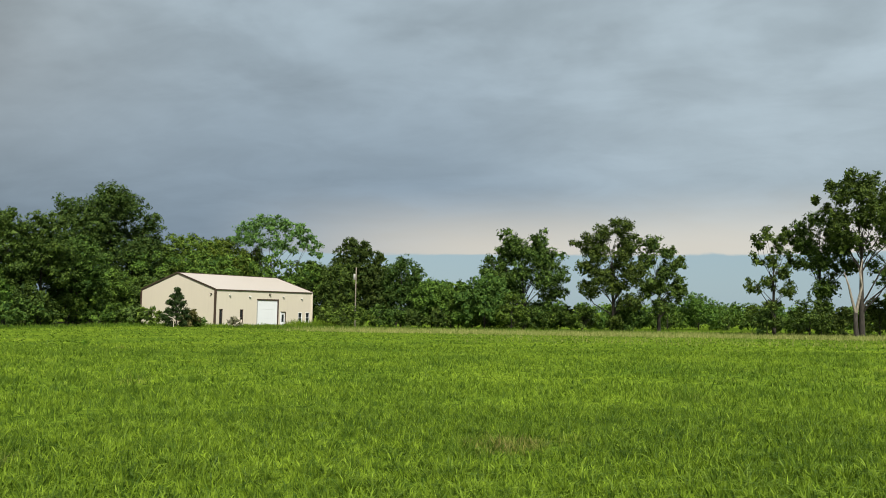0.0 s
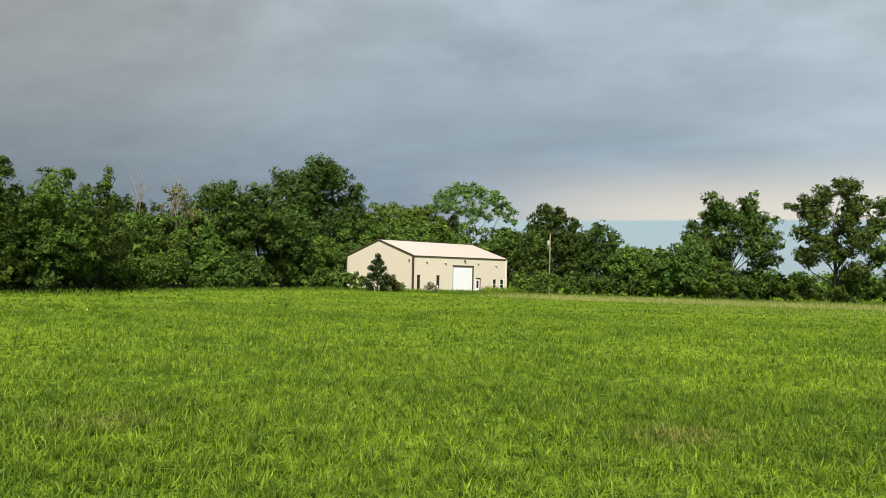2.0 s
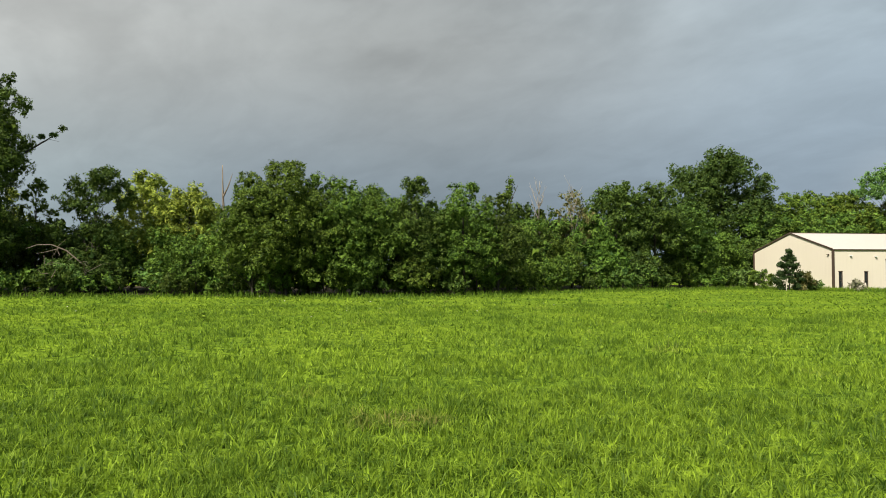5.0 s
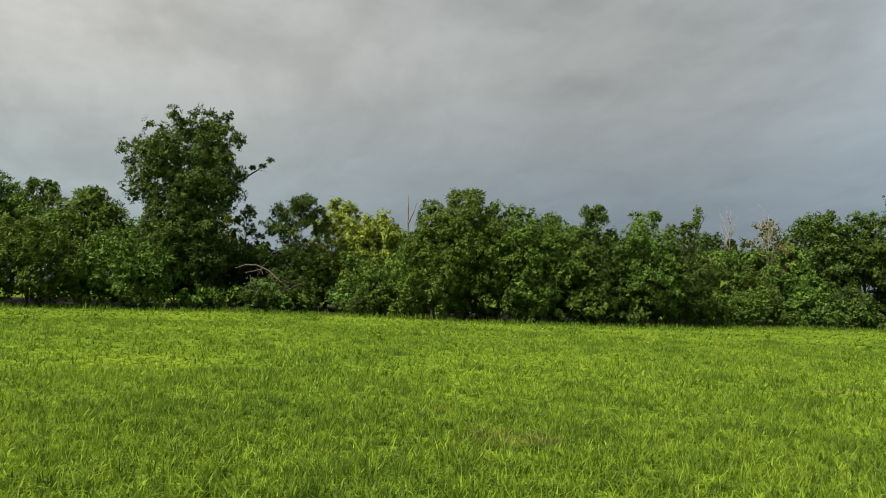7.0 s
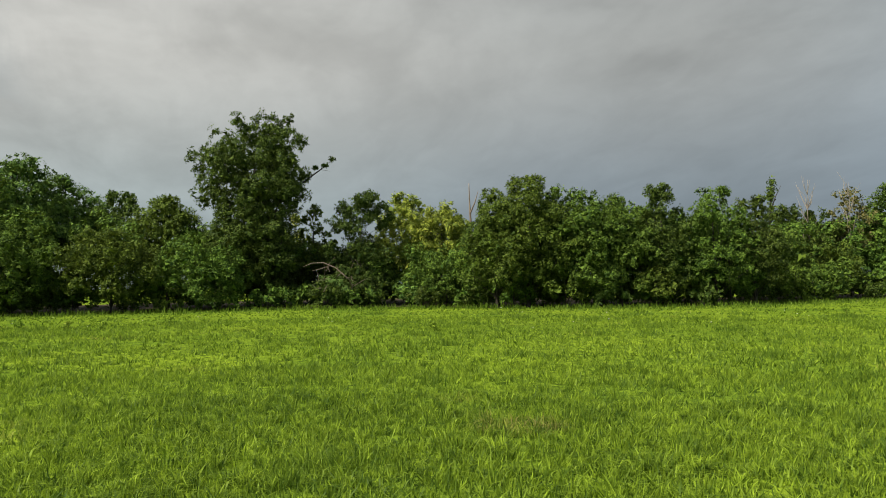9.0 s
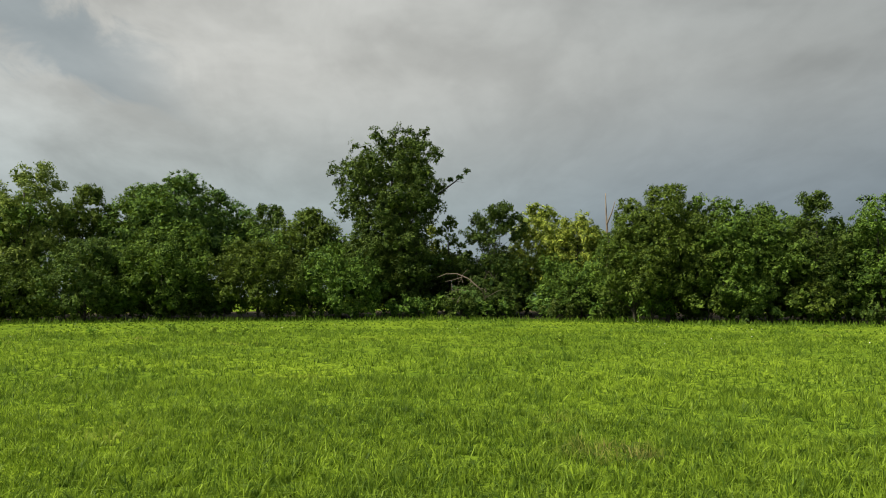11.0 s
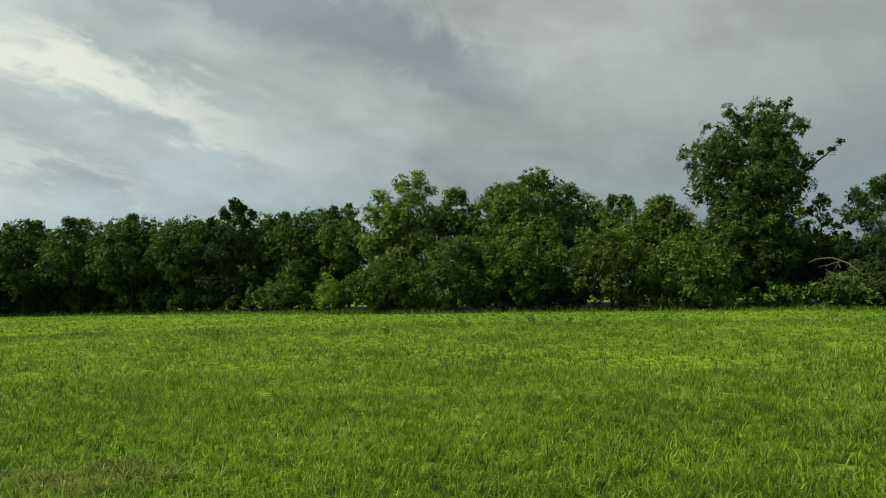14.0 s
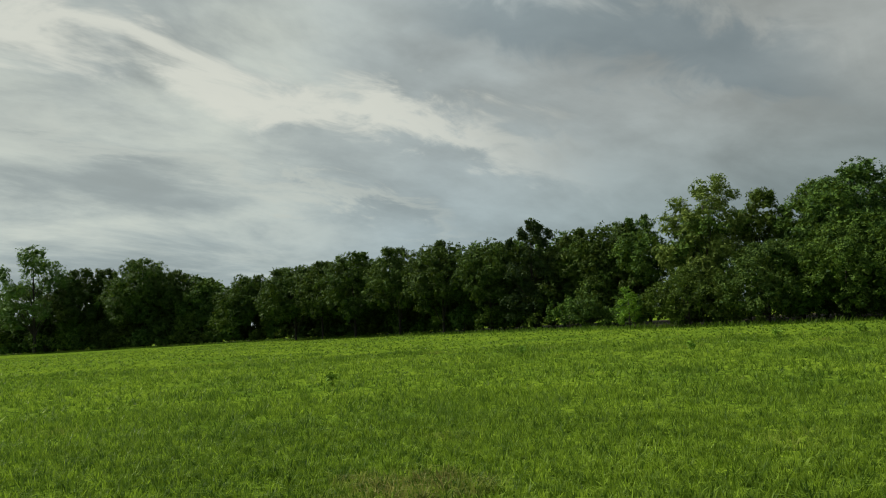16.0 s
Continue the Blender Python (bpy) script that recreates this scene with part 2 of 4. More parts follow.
def sheet_material(name, colour, rib=0.0, rough=0.45, stain=0.12, spec=0.4):
    """Painted sheet steel with faint upright streaks."""
    m, n = material(name)
    obj = n.add("ShaderNodeTexCoord").outputs["Object"]
    run = n.noise(n.vec("MULTIPLY", obj, (3.0, 3.0, 0.25)), 1.2, 5.0, 0.6)
    spot = n.noise(obj, 0.35, 3.0)
    dirt = n.math("MULTIPLY", n.ramp(n.math("ADD", n.math("MULTIPLY", run, 0.6), n.math("MULTIPLY", spot, 0.4)), 0.45, 0.75), stain, clamp=True)
    c = n.mix(dirt, colour + (1,), tuple(v * 0.55 for v in colour) + (1,))
    finish(n, c, rough, run, 0.05, 0.01, spec=spec)
    return m


CREAM = sheet_material("cream_steel", (0.525, 0.475, 0.395))
ROOF_PAINT = sheet_material("pale_roof_steel", (0.43, 0.385, 0.345), rough=0.4)
BROWN_TRIM = sheet_material("dark_brown_trim", (0.050, 0.032, 0.024))
WHITE_PAINT = sheet_material("white_paint", (0.62, 0.64, 0.67), stain=0.08)
GREY_METAL = sheet_material("grey_metal", (0.30, 0.30, 0.29))


def glass_material():
    m, n = material("dark_window_glass")
    obj = n.add("ShaderNodeTexCoord").outputs["Object"]
    finish(n, (0.018, 0.021, 0.024, 1), 0.12, n.noise(obj, 1.5, 2.0), 0.05, 0.01, spec=0.25)
    return m


GLASS = glass_material()

# ---------------------------------------------------------------- helpers for shapes


def ground_z(x, y):
    """Height of the gently rolling field."""
    a, b = np.tanh(np.asarray(x) / 90.0), np.tanh(np.asarray(y) / 90.0)
    return 0.4855 * a - 0.8765 * b + 1.0633 * a * a - 2.3917 * a * b + 0.1219 * b * b


def mesh_from(name, verts, faces, mat, smooth=False):
    me = bpy.data.meshes.new(name)
    verts = np.asarray(verts, dtype=np.float32)
    me.vertices.add(len(verts))
    me.vertices.foreach_set("co", verts.ravel())
    sizes = np.array([len(q) for q in faces], dtype=np.int32) if isinstance(faces, list) else np.full(len(faces), faces.shape[1], dtype=np.int32)
    loops = np.concatenate([np.asarray(q) for q in faces]).astype(np.int32) if isinstance(faces, list) else faces.ravel().astype(np.int32)
    me.loops.add(len(loops))
    me.loops.foreach_set("vertex_index", loops)
    me.polygons.add(len(sizes))
    me.polygons.foreach_set("loop_start", np.concatenate([[0], np.cumsum(sizes)[:-1]]).astype(np.int32))
    me.polygons.foreach_set("use_smooth", np.full(len(sizes), smooth))
    me.materials.append(mat)
    me.update(calc_edges=True)
    me.validate()
    return me


def under(name, me, parent, label=""):
    ob = new(name, me)
    ob.parent = parent
    if label:
        ob["label"] = label
    return ob


def part(name, bm, mat, parent, label=""):
    me = bpy.data.meshes.new(name)
    bm.to_mesh(me)
    bm.free()
    me.materials.append(mat)
    return under(name, me, parent, label)


def empty(name, m=None):
    ob = new(name)
    ob.empty_display_size = 0.3
    if m is not None:
        ob.matrix_world = m
    return ob


def box(x0, y0, z0, x1, y1, z1, bevel=0.0, bm=None):
    bm = bm or bmesh.new()
    got = bmesh.ops.create_cube(bm, size=1.0, matrix=Matrix.LocRotScale(((x0 + x1) / 2, (y0 + y1) / 2, (z0 + z1) / 2), None, (x1 - x0, y1 - y0, z1 - z0)))
    if bevel:
        bmesh.ops.bevel(bm, geom=list({e for v in got["verts"] for e in v.link_edges}), offset=bevel, segments=1, affect="EDGES")
    return bm


class Tubes:
    """Collects tapered tubes as one mesh."""

    def __init__(self, sides=6):
        self.v, self.f, self.sides, self.n = [], [], sides, 0

    def add(self, points, radii):
        points = np.asarray(points, dtype=float)
        k, s = len(points), self.sides
        ang = np.linspace(0, 2 * np.pi, s, endpoint=False)
        for i, (p, r) in enumerate(zip(points, radii)):
            d = points[min(i + 1, k - 1)] - points[max(i - 1, 0)]
            d = d / (np.linalg.norm(d) + 1e-9)
            a = np.cross(d, (0.3, 0.9, 0.1) if abs(d[2]) > 0.7 else (0, 0, 1))
            a /= np.linalg.norm(a) + 1e-9
            b = np.cross(d, a)
            self.v.append(p + r * (np.cos(ang)[:, None] * a + np.sin(ang)[:, None] * b))
        base = self.n
        for i in range(k - 1):
            for j in range(s):
                q = (j + 1) % s
                self.f.append((base + i * s + j, base + i * s + q, base + (i + 1) * s + q, base + (i + 1) * s + j))
        self.f.append(tuple(base + (k - 1) * s + j for j in range(s)))
        self.n += k * s

    def mesh(self, name, mat):
        return mesh_from(name, np.concatenate(self.v), self.f, mat, True)


def unit(v):
    return v / (np.linalg.norm(v, axis=-1, keepdims=True) + 1e-9)


def leaves(rng, centres, radii, count, size, flat=0.65, out_from=None):
    """Pointed leaves round clump centres; returns vertices and faces."""
    k = len(centres)
    which = rng.integers(0, k, count)
    off = unit(rng.normal(size=(count, 3))) * (rng.random((count, 1)) ** 0.6) * rng.uniform(0.7, 1.35, (count, 1))
    off[:, 2] *= flat
    p = centres[which] + off * radii[which][:, None]
    outward = off.copy()
    if out_from is not None:
        outward = outward + 0.8 * unit(p - out_from)
    normal = unit(outward * 0.6 + np.array((0, 0, 0.35)) + rng.normal(size=(count, 3)) * 0.7)
    along = unit(np.cross(normal, rng.normal(size=(count, 3))))
    side = np.cross(normal, along)
    ln = (size * (0.65 + 0.7 * rng.random(count)))[:, None]
    wd = ln * 0.34
    droop = np.array((0, 0, -1.0)) * ln * 0.18
    v = np.stack([p - along * ln * 0.4 - side * wd, p - along * ln * 0.4 + side * wd, p + along * ln * 0.6 + droop], 1).reshape(-1, 3)
    f = np.arange(count * 3).reshape(-1, 3)
    return v, f


# ---------------------------------------------------------------- ground and grass
rings = np.concatenate([[0.0], np.geomspace(2.0, 320.0, 60), np.geomspace(420.0, 4500.0, 10)])
spokes = np.linspace(0, 2 * np.pi, 97)[:-1]
gx = np.concatenate([[0.0], (rings[1:, None] * np.cos(spokes)).ravel()])
gy = np.concatenate([[0.0], (rings[1:, None] * np.sin(spokes)).ravel()])
ground_verts = np.stack([gx, gy, ground_z(gx, gy)], 1)
ground_faces = [(0, 1 + j, 1 + (j + 1) % 96) for j in range(96)]
for i in range(len(rings) - 2):
    for j in range(96):
        q = (j + 1) % 96
        ground_faces.append((1 + i * 96 + j, 1 + (i + 1) * 96 + j, 1 + (i + 1) * 96 + q, 1 + i * 96 + q))
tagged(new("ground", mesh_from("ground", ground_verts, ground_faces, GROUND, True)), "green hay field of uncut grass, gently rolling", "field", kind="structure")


# bent edge of the wood, from beside the shed round to the far end
EDGE = ((-6, 100), (-13, 82), (-20, 66), (-22, 52), (-31, 43), (-40, 38), (-46, 31), (-50, 24), (-54, 15), (-58, 6), (-65, -1), (-72, -8), (-82, -22), (-95, -42), (-104, -56), (-106, -96), (-98, -128))
EDGE_AZ = [math.degrees(math.atan2(-x, y)) for x, y in EDGE]
EDGE_R = [math.hypot(x, y) for x, y in EDGE]


def depth_in_wood(xy):
    """Metres past the wood's edge, less than 0 in the field."""
    az = np.degrees(np.arctan2(-xy[:, 0], xy[:, 1]))
    inside = (az > EDGE_AZ[0]) & (az < EDGE_AZ[-1])
    return np.where(inside, np.hypot(xy[:, 0], xy[:, 1]) - np.interp(az, EDGE_AZ, EDGE_R), -1.0)


def wood_floor():
    """Bare leaf litter under the trees, an added dark sheet that shades the gaps."""
    m, n = material("gap_dark_litter")
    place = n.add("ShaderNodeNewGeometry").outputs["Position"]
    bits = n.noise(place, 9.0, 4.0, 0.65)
    # litter brown kept very dark, to stand in for shade between the trees
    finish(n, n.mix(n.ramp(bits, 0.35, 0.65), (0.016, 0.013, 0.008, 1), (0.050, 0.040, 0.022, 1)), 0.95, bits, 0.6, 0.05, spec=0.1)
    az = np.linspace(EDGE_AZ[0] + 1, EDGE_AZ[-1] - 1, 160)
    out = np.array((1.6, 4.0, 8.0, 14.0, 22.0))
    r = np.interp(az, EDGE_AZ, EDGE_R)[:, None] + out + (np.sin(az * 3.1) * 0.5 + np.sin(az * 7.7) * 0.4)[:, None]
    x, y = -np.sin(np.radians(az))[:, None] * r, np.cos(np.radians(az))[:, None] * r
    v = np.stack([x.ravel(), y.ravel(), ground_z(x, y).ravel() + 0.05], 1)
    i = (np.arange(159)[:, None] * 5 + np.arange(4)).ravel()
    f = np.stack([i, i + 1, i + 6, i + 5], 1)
    tagged(new("wood_floor", mesh_from("wood_floor", v, f, m, True)), "dark leaf-litter sheet added to darken the gaps under the wood", "ground", kind="structure")


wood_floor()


def scatter(rng, count, r0, r1, az0, az1, power=2.0, centre=(2.0, 2.0)):
    """Places in a wedge round the field's middle; power 2 is even, less is denser close by."""
    r = (r0 ** power + rng.random(count) * (r1 ** power - r0 ** power)) ** (1 / power)
    az = np.radians(az0 + rng.random(count) * (az1 - az0))
    return np.stack([centre[0] - np.sin(az) * r, centre[1] + np.cos(az) * r], 1)


def swell(xy, scale, seed):
    """Smooth uneven value near 0 to 1 over the field."""
    x, y = xy[:, 0] / scale + seed, xy[:, 1] / scale - seed * 0.7
    v = np.sin(x * 1.9 + np.sin(y * 1.3)) + np.sin(y * 2.3 + 1.7 * np.sin(x * 0.8 + 2)) + np.sin((x + y) * 1.1 + np.sin((x - y) * 1.7))
    return 0.5 + v / 6


def blades(rng, xy, height, width, lean, bend, plain=False):
    """Grass blades: a foot, a knee and a tip."""
    n = len(xy)
    z = ground_z(xy[:, 0], xy[:, 1])
    foot = np.stack([xy[:, 0], xy[:, 1], z - 0.02], 1)
    a = rng.random(n) * 2 * np.pi
    d = np.stack([np.cos(a), np.sin(a), np.zeros(n)], 1)
    b = rng.random(n) * 2 * np.pi
    s = np.stack([np.cos(b), np.sin(b), np.zeros(n)], 1) * (width / 2)[:, None]
    upv = np.array((0, 0, 1.0))
    knee = foot + upv * (height * 0.6)[:, None] + d * (lean * height)[:, None]
    tip = foot + upv * (height * (1 - 0.35 * bend))[:, None] + d * ((lean + bend) * height)[:, None]
    if plain:
        v = np.stack([foot - s, foot + s, tip], 1).reshape(-1, 3)
        return v, np.arange(n * 3).reshape(-1, 3)
    v = np.stack([foot - s, foot + s, knee + s * 0.8, knee - s * 0.8, tip], 1).reshape(-1, 3)
    i = np.arange(n)[:, None] * 5
    f = np.concatenate([np.concatenate([i, i + 1, i + 2], 1), np.concatenate([i, i + 2, i + 3], 1), np.concatenate([i + 3, i + 2, i + 4], 1)])
    return v, f


def grass_patch(name, seed, count, r0, r1, az0, az1, power, h, w, mat, label, category="grass", lean=0.12, bend=0.3, keep=None, tuft=1, plain=True, close=0.055):
    rng = np.random.default_rng(seed)
    xy = scatter(rng, count // tuft, r0, r1, az0, az1, power)
    spread = rng.normal(size=(len(xy) * tuft, 2))
    xy = np.repeat(xy, tuft, 0) + spread * close
    xy = xy[depth_in_wood(xy) < 1.2]
    if keep is not None:
        xy = xy[keep(xy)]
    n = len(xy)
    vary = 0.72 + 0.22 * swell(xy, 3.1, seed) + 0.40 * (swell(xy, 0.38, seed + 3) - 0.35) + 0.75 * (swell(xy, 0.12, 5) - 0.45)
    height = h * vary * (0.6 + 0.65 * rng.random(n))
    v, f = blades(rng, xy, height, w * (0.7 + 0.6 * rng.random(n)), lean * rng.random(n) * 1.6, bend * rng.random(n) * 1.8, plain)
    return tagged(new(name, mesh_from(name, v, f, mat)), label, category, kind="stuff")


grass_patch("meadow_grass", 1, 90000, 3.2, 12.0, -56, 142, 1.2, 0.185, 0.016, GRASS, "fresh green meadow grass with bent blades", lean=0.35, bend=0.75, tuft=9, plain=False, close=0.045)
grass_patch("meadow_grass", 4, 160000, 3.2, 17.0, -56, 142, 1.4, 0.165, 0.021, GRASS, "fresh green upright meadow grass", lean=0.28, bend=0.5, tuft=9, close=0.05)
grass_patch("meadow_grass", 5, 66000, 0.2, 17.0, 140, 306, 1.6, 0.16, 0.03, GRASS, "green meadow grass on the near side of the field", lean=0.2, bend=0.4, tuft=6)
grass_patch("meadow_grass", 6, 26000, 0.1, 3.4, -56, 142, 2.0, 0.15, 0.016, GRASS, "short trodden meadow grass", lean=0.3, bend=0.4, tuft=6)
grass_patch("meadow_grass", 2, 180000, 13.5, 42.0, -56, 142, 1.3, 0.175, 0.042, GRASS, "uncut green meadow grass further across the field", lean=0.25, bend=0.5, tuft=8, close=0.075)
grass_patch("meadow_grass", 3, 140000, 36.0, 112.0, -58, 144, 1.4, 0.15, 0.12, GRASS, "distant green meadow grass up to the woods", lean=0.35, bend=0.6, tuft=4)

# ---------------------------------------------------------------- trees
KINDS = {
    # crown foot, number and size of boughs, spray size, leaf size, leaf cover, leaf colour, flatness of the boughs
    "round": dict(foot=0.04, boughs=18, bough=0.42, spray=0.28, leaf=0.135, cover=0.78, colour="green"),
    "tall": dict(foot=0.04, boughs=14, bough=0.40, spray=0.25, leaf=0.130, cover=0.80, colour="conifer"),
    "open": dict(foot=0.12, boughs=14, bough=0.34, spray=0.27, leaf=0.135, cover=0.78, colour="deep"),
    "big": dict(foot=0.12, boughs=16, bough=0.34, spray=0.25, leaf=0.130, cover=0.82, colour="deep"),
    "flat": dict(foot=0.36, boughs=12, bough=0.30, spray=0.32, leaf=0.120, cover=0.50, colour="olive", squash=0.36),
    "airy": dict(foot=0.12, boughs=12, bough=0.36, spray=0.34, leaf=0.140, cover=0.72, colour="olive"),
    "pale": dict(foot=0.10, boughs=14, bough=0.36, spray=0.25, leaf=0.120, cover=0.60, colour="pale"),
    "cedar": dict(foot=0.03, boughs=14, bough=0.34, spray=0.22, leaf=0.130, cover=0.80, colour="conifer", squash=1.15),
    "spiky": dict(foot=0.02, boughs=18, bough=0.34, spray=0.16, leaf=0.085, cover=0.80, colour="deep", squash=0.40),
    "vine": dict(foot=0.0, boughs=20, bough=0.40, spray=0.23, leaf=0.125, cover=0.85, colour="green"),
    "yellow": dict(foot=0.04, boughs=16, bough=0.46, spray=0.24, leaf=0.125, cover=0.85, colour="yellow"),
    "lime": dict(foot=0.0, boughs=9, bough=0.45, spray=0.18, leaf=0.120, cover=0.80, colour="lime"),
    "bush": dict(foot=0.0, boughs=8, bough=0.48, spray=0.21, leaf=0.135, cover=0.80, colour="green", squash=0.8),
    "dead": dict(foot=0.15, boughs=13, bough=0.42, spray=0.22, leaf=0.130, cover=0.62, colour="rust"),
}
LABEL = {
    "round": "leafy green broadleaf tree in the wood's edge", "tall": "tall dark green tree with a dense oval crown",
    "open": "broad field-edge tree with open green crown and dark forked trunk", "big": "very tall dark green tree standing above the wood",
    "flat": "spreading flat-topped tree with thin airy foliage", "airy": "far tall tree with thin see-through foliage",
    "pale": "thin pale olive tree with fine upright twigs", "cedar": "dark pointed evergreen beside the shed",
    "spiky": "dark young conifer",
    "vine": "tree wholly draped in dense green vines", "yellow": "yellow-green young tree with light foliage",
    "lime": "bright lime green sapling before the wood", "bush": "dense rounded green bush at the field edge",
    "dead": "half-dead tree with rusty thin foliage",
}
# boughs of the trees that stand out: sideways and size in crown radii, height in tree heights
BOUGHS = {
    "shed_giant": ((-.70, .79, .30), (0, .87, .42), (.35, .85, .38), (-.15, .78, .42), (.85, .70, .27), (.75, .54, .36), (0, .60, .55), (-.5, .60, .45), (.4, .44, .5), (-.45, .4, .5), (.1, .25, .5), (-.72, .55, .3)),
    "twin_spire": ((-.22, .93, .16), (-.3, .84, .24), (0, .82, .26), (.3, .9, .16), (.38, .8, .24), (.72, .74, .2), (-.55, .72, .28), (0, .66, .45), (.6, .58, .38), (-.65, .55, .35), (0, .45, .5), (-.6, .35, .45), (.6, .33, .45), (0, .18, .5)),
    "spire": ((0, .88, .33), (.5, .75, .33), (-.4, .75, .4), (.3, .5, .5), (-.4, .45, .5), (.5, .25, .5), (-.4, .2, .45)),
    "parasol": ((0, .77, .18), (.3, .75, .17), (-.25, .76, .16), (.55, .70, .14), (-.55, .80, .17), (.15, .69, .12), (-1.0, .77, .16), (-.8, .84, .20), (-.6, .885, .20), (-.4, .92, .20), (-.2, .945, .20), (0, .955, .22), (.2, .95, .20), (.4, .935, .20), (.6, .905, .20), (.8, .86, .20), (1.0, .80, .14), (1.16, .74, .14),
                (-.7, .77, .14), (-.35, .83, .17), (.05, .865, .17), (.45, .845, .17), (.8, .76, .17), (1.02, .69, .1), (1.22, .655, .1)),
    "wide_open": ((-.3, .90, .22), (-.45, .78, .26), (-.12, .79, .25), (.35, .91, .22), (.28, .75, .30), (.65, .70, .27), (.85, .55, .22), (-.75, .68, .17), (-.92, .58, .14), (-.55, .55, .28),
                  (0, .58, .31), (.5, .5, .3), (.75, .38, .22), (-.6, .4, .25), (-.2, .4, .28), (-.5, .2, .28), (.3, .2, .28)),
    "full_open": ((.15, .93, .30), (-.35, .90, .25), (-.75, .85, .23), (-1.0, .80, .14), (.5, .80, .3), (-.4, .72, .35), (.2, .68, .4), (-.7, .6, .3), (.6, .55, .35), (-.3, .5, .34),
                  (-.8, .4, .24), (.1, .42, .3), (.5, .3, .28), (0, .12, .26)),
    "half_open": ((-.2, .93, .30), (.4, .85, .28), (.75, .72, .3), (-.4, .75, .4), (.3, .65, .4), (.9, .52, .25), (0, .5, .45), (.7, .42, .3), (-.5, .45, .4), (.1, .3, .4), (.98, .4, .15)),
    "leaning": ((-.2, .95, .24), (.5, .93, .2), (-.62, .88, .22), (.2, .85, .28), (-.7, .72, .18), (0, .7, .25), (.5, .62, .24), (-.85, .48, .27), (-.2, .5, .34), (.5, .45, .28), (0, .3, .3), (.2, .15, .25)),
    "ivy_mass": ((-.1, .93, .30), (-.5, .88, .22), (.5, .93, .27), (-.85, .82, .16), (-.3, .75, .36), (.5, .75, .40), (0, .6, .40), (.7, .55, .32), (-.65, .64, .2), (.25, .42, .36), (.15, .27, .26), (.1, .12, .22)),
    "lofty": ((-.1, .96, .24), (-.55, .93, .19), (.3, .95, .24), (-.35, .86, .3), (-.95, .83, .11), (.2, .85, .3), (.7, .87, .28), (-.5, .75, .28), (.1, .74, .34), (.6, .72, .38), (1.0, .68, .34), (-.3, .62, .28),
              (.8, .55, .34), (1.0, .42, .28), (.9, .3, .24), (-.6, .6, .22)),
    "tallest": ((-.15, .95, .22), (.2, .96, .19), (.62, .95, .14), (.45, .88, .28), (-.5, .87, .24), (.74, .86, .16), (-.8, .78, .21), (-.93, .69, .13), (-.4, .75, .38), (.2, .78, .36), (.6, .72, .32), (-.75, .6, .28),
                (0, .6, .46), (.5, .58, .33), (.75, .62, .2), (-.3, .45, .45), (.3, .45, .4), (0, .3, .5), (-.5, .25, .4), (.4, .25, .4)),
    "tiered": ((.45, .93, .26), (.1, .9, .18), (-.35, .85, .22), (.85, .84, .14), (1.05, .72, .18), (.5, .75, .33), (-.6, .72, .28), (-.1, .7, .38), (.1, .5, .48), (-.6, .45, .42), (.5, .45, .4), (0, .25, .55), (-.5, .2, .5), (.5, .2, .5)),
    "feathery": ((.38, .93, .28), (-.1, .92, .23), (.65, .84, .25), (-.8, .81, .24), (.2, .8, .38), (-.4, .75, .34), (.6, .68, .36), (-1.0, .66, .36), (-.3, .6, .5), (.4, .5, .5), (-1.1, .48, .45), (0, .35, .6), (-.7, .3, .5), (.5, .25, .5)),
    "young_pine": ((0, .95, .09), (0, .86, .14), (-.25, .78, .14), (.25, .76, .15), (-.42, .62, .18), (.42, .6, .2), (0, .66, .22), (-.6, .44, .2), (.65, .42, .2), (0, .48, .32), (-.75, .26, .22), (.8, .24, .22), (0, .28, .4),
                   (.5, .12, .28), (-.5, .12, .28)),
    "pine": ((.1, .95, .2), (.42, .89, .25), (-.35, .86, .16), (.8, .80, .2), (.2, .79, .36), (-.9, .75, .2), (-.5, .72, .25), (.1, .62, .5), (.6, .55, .5), (-.6, .5, .5), (0, .35, .65), (.5, .25, .6), (-.5, .22, .6)),
}
tree_seed = [100]


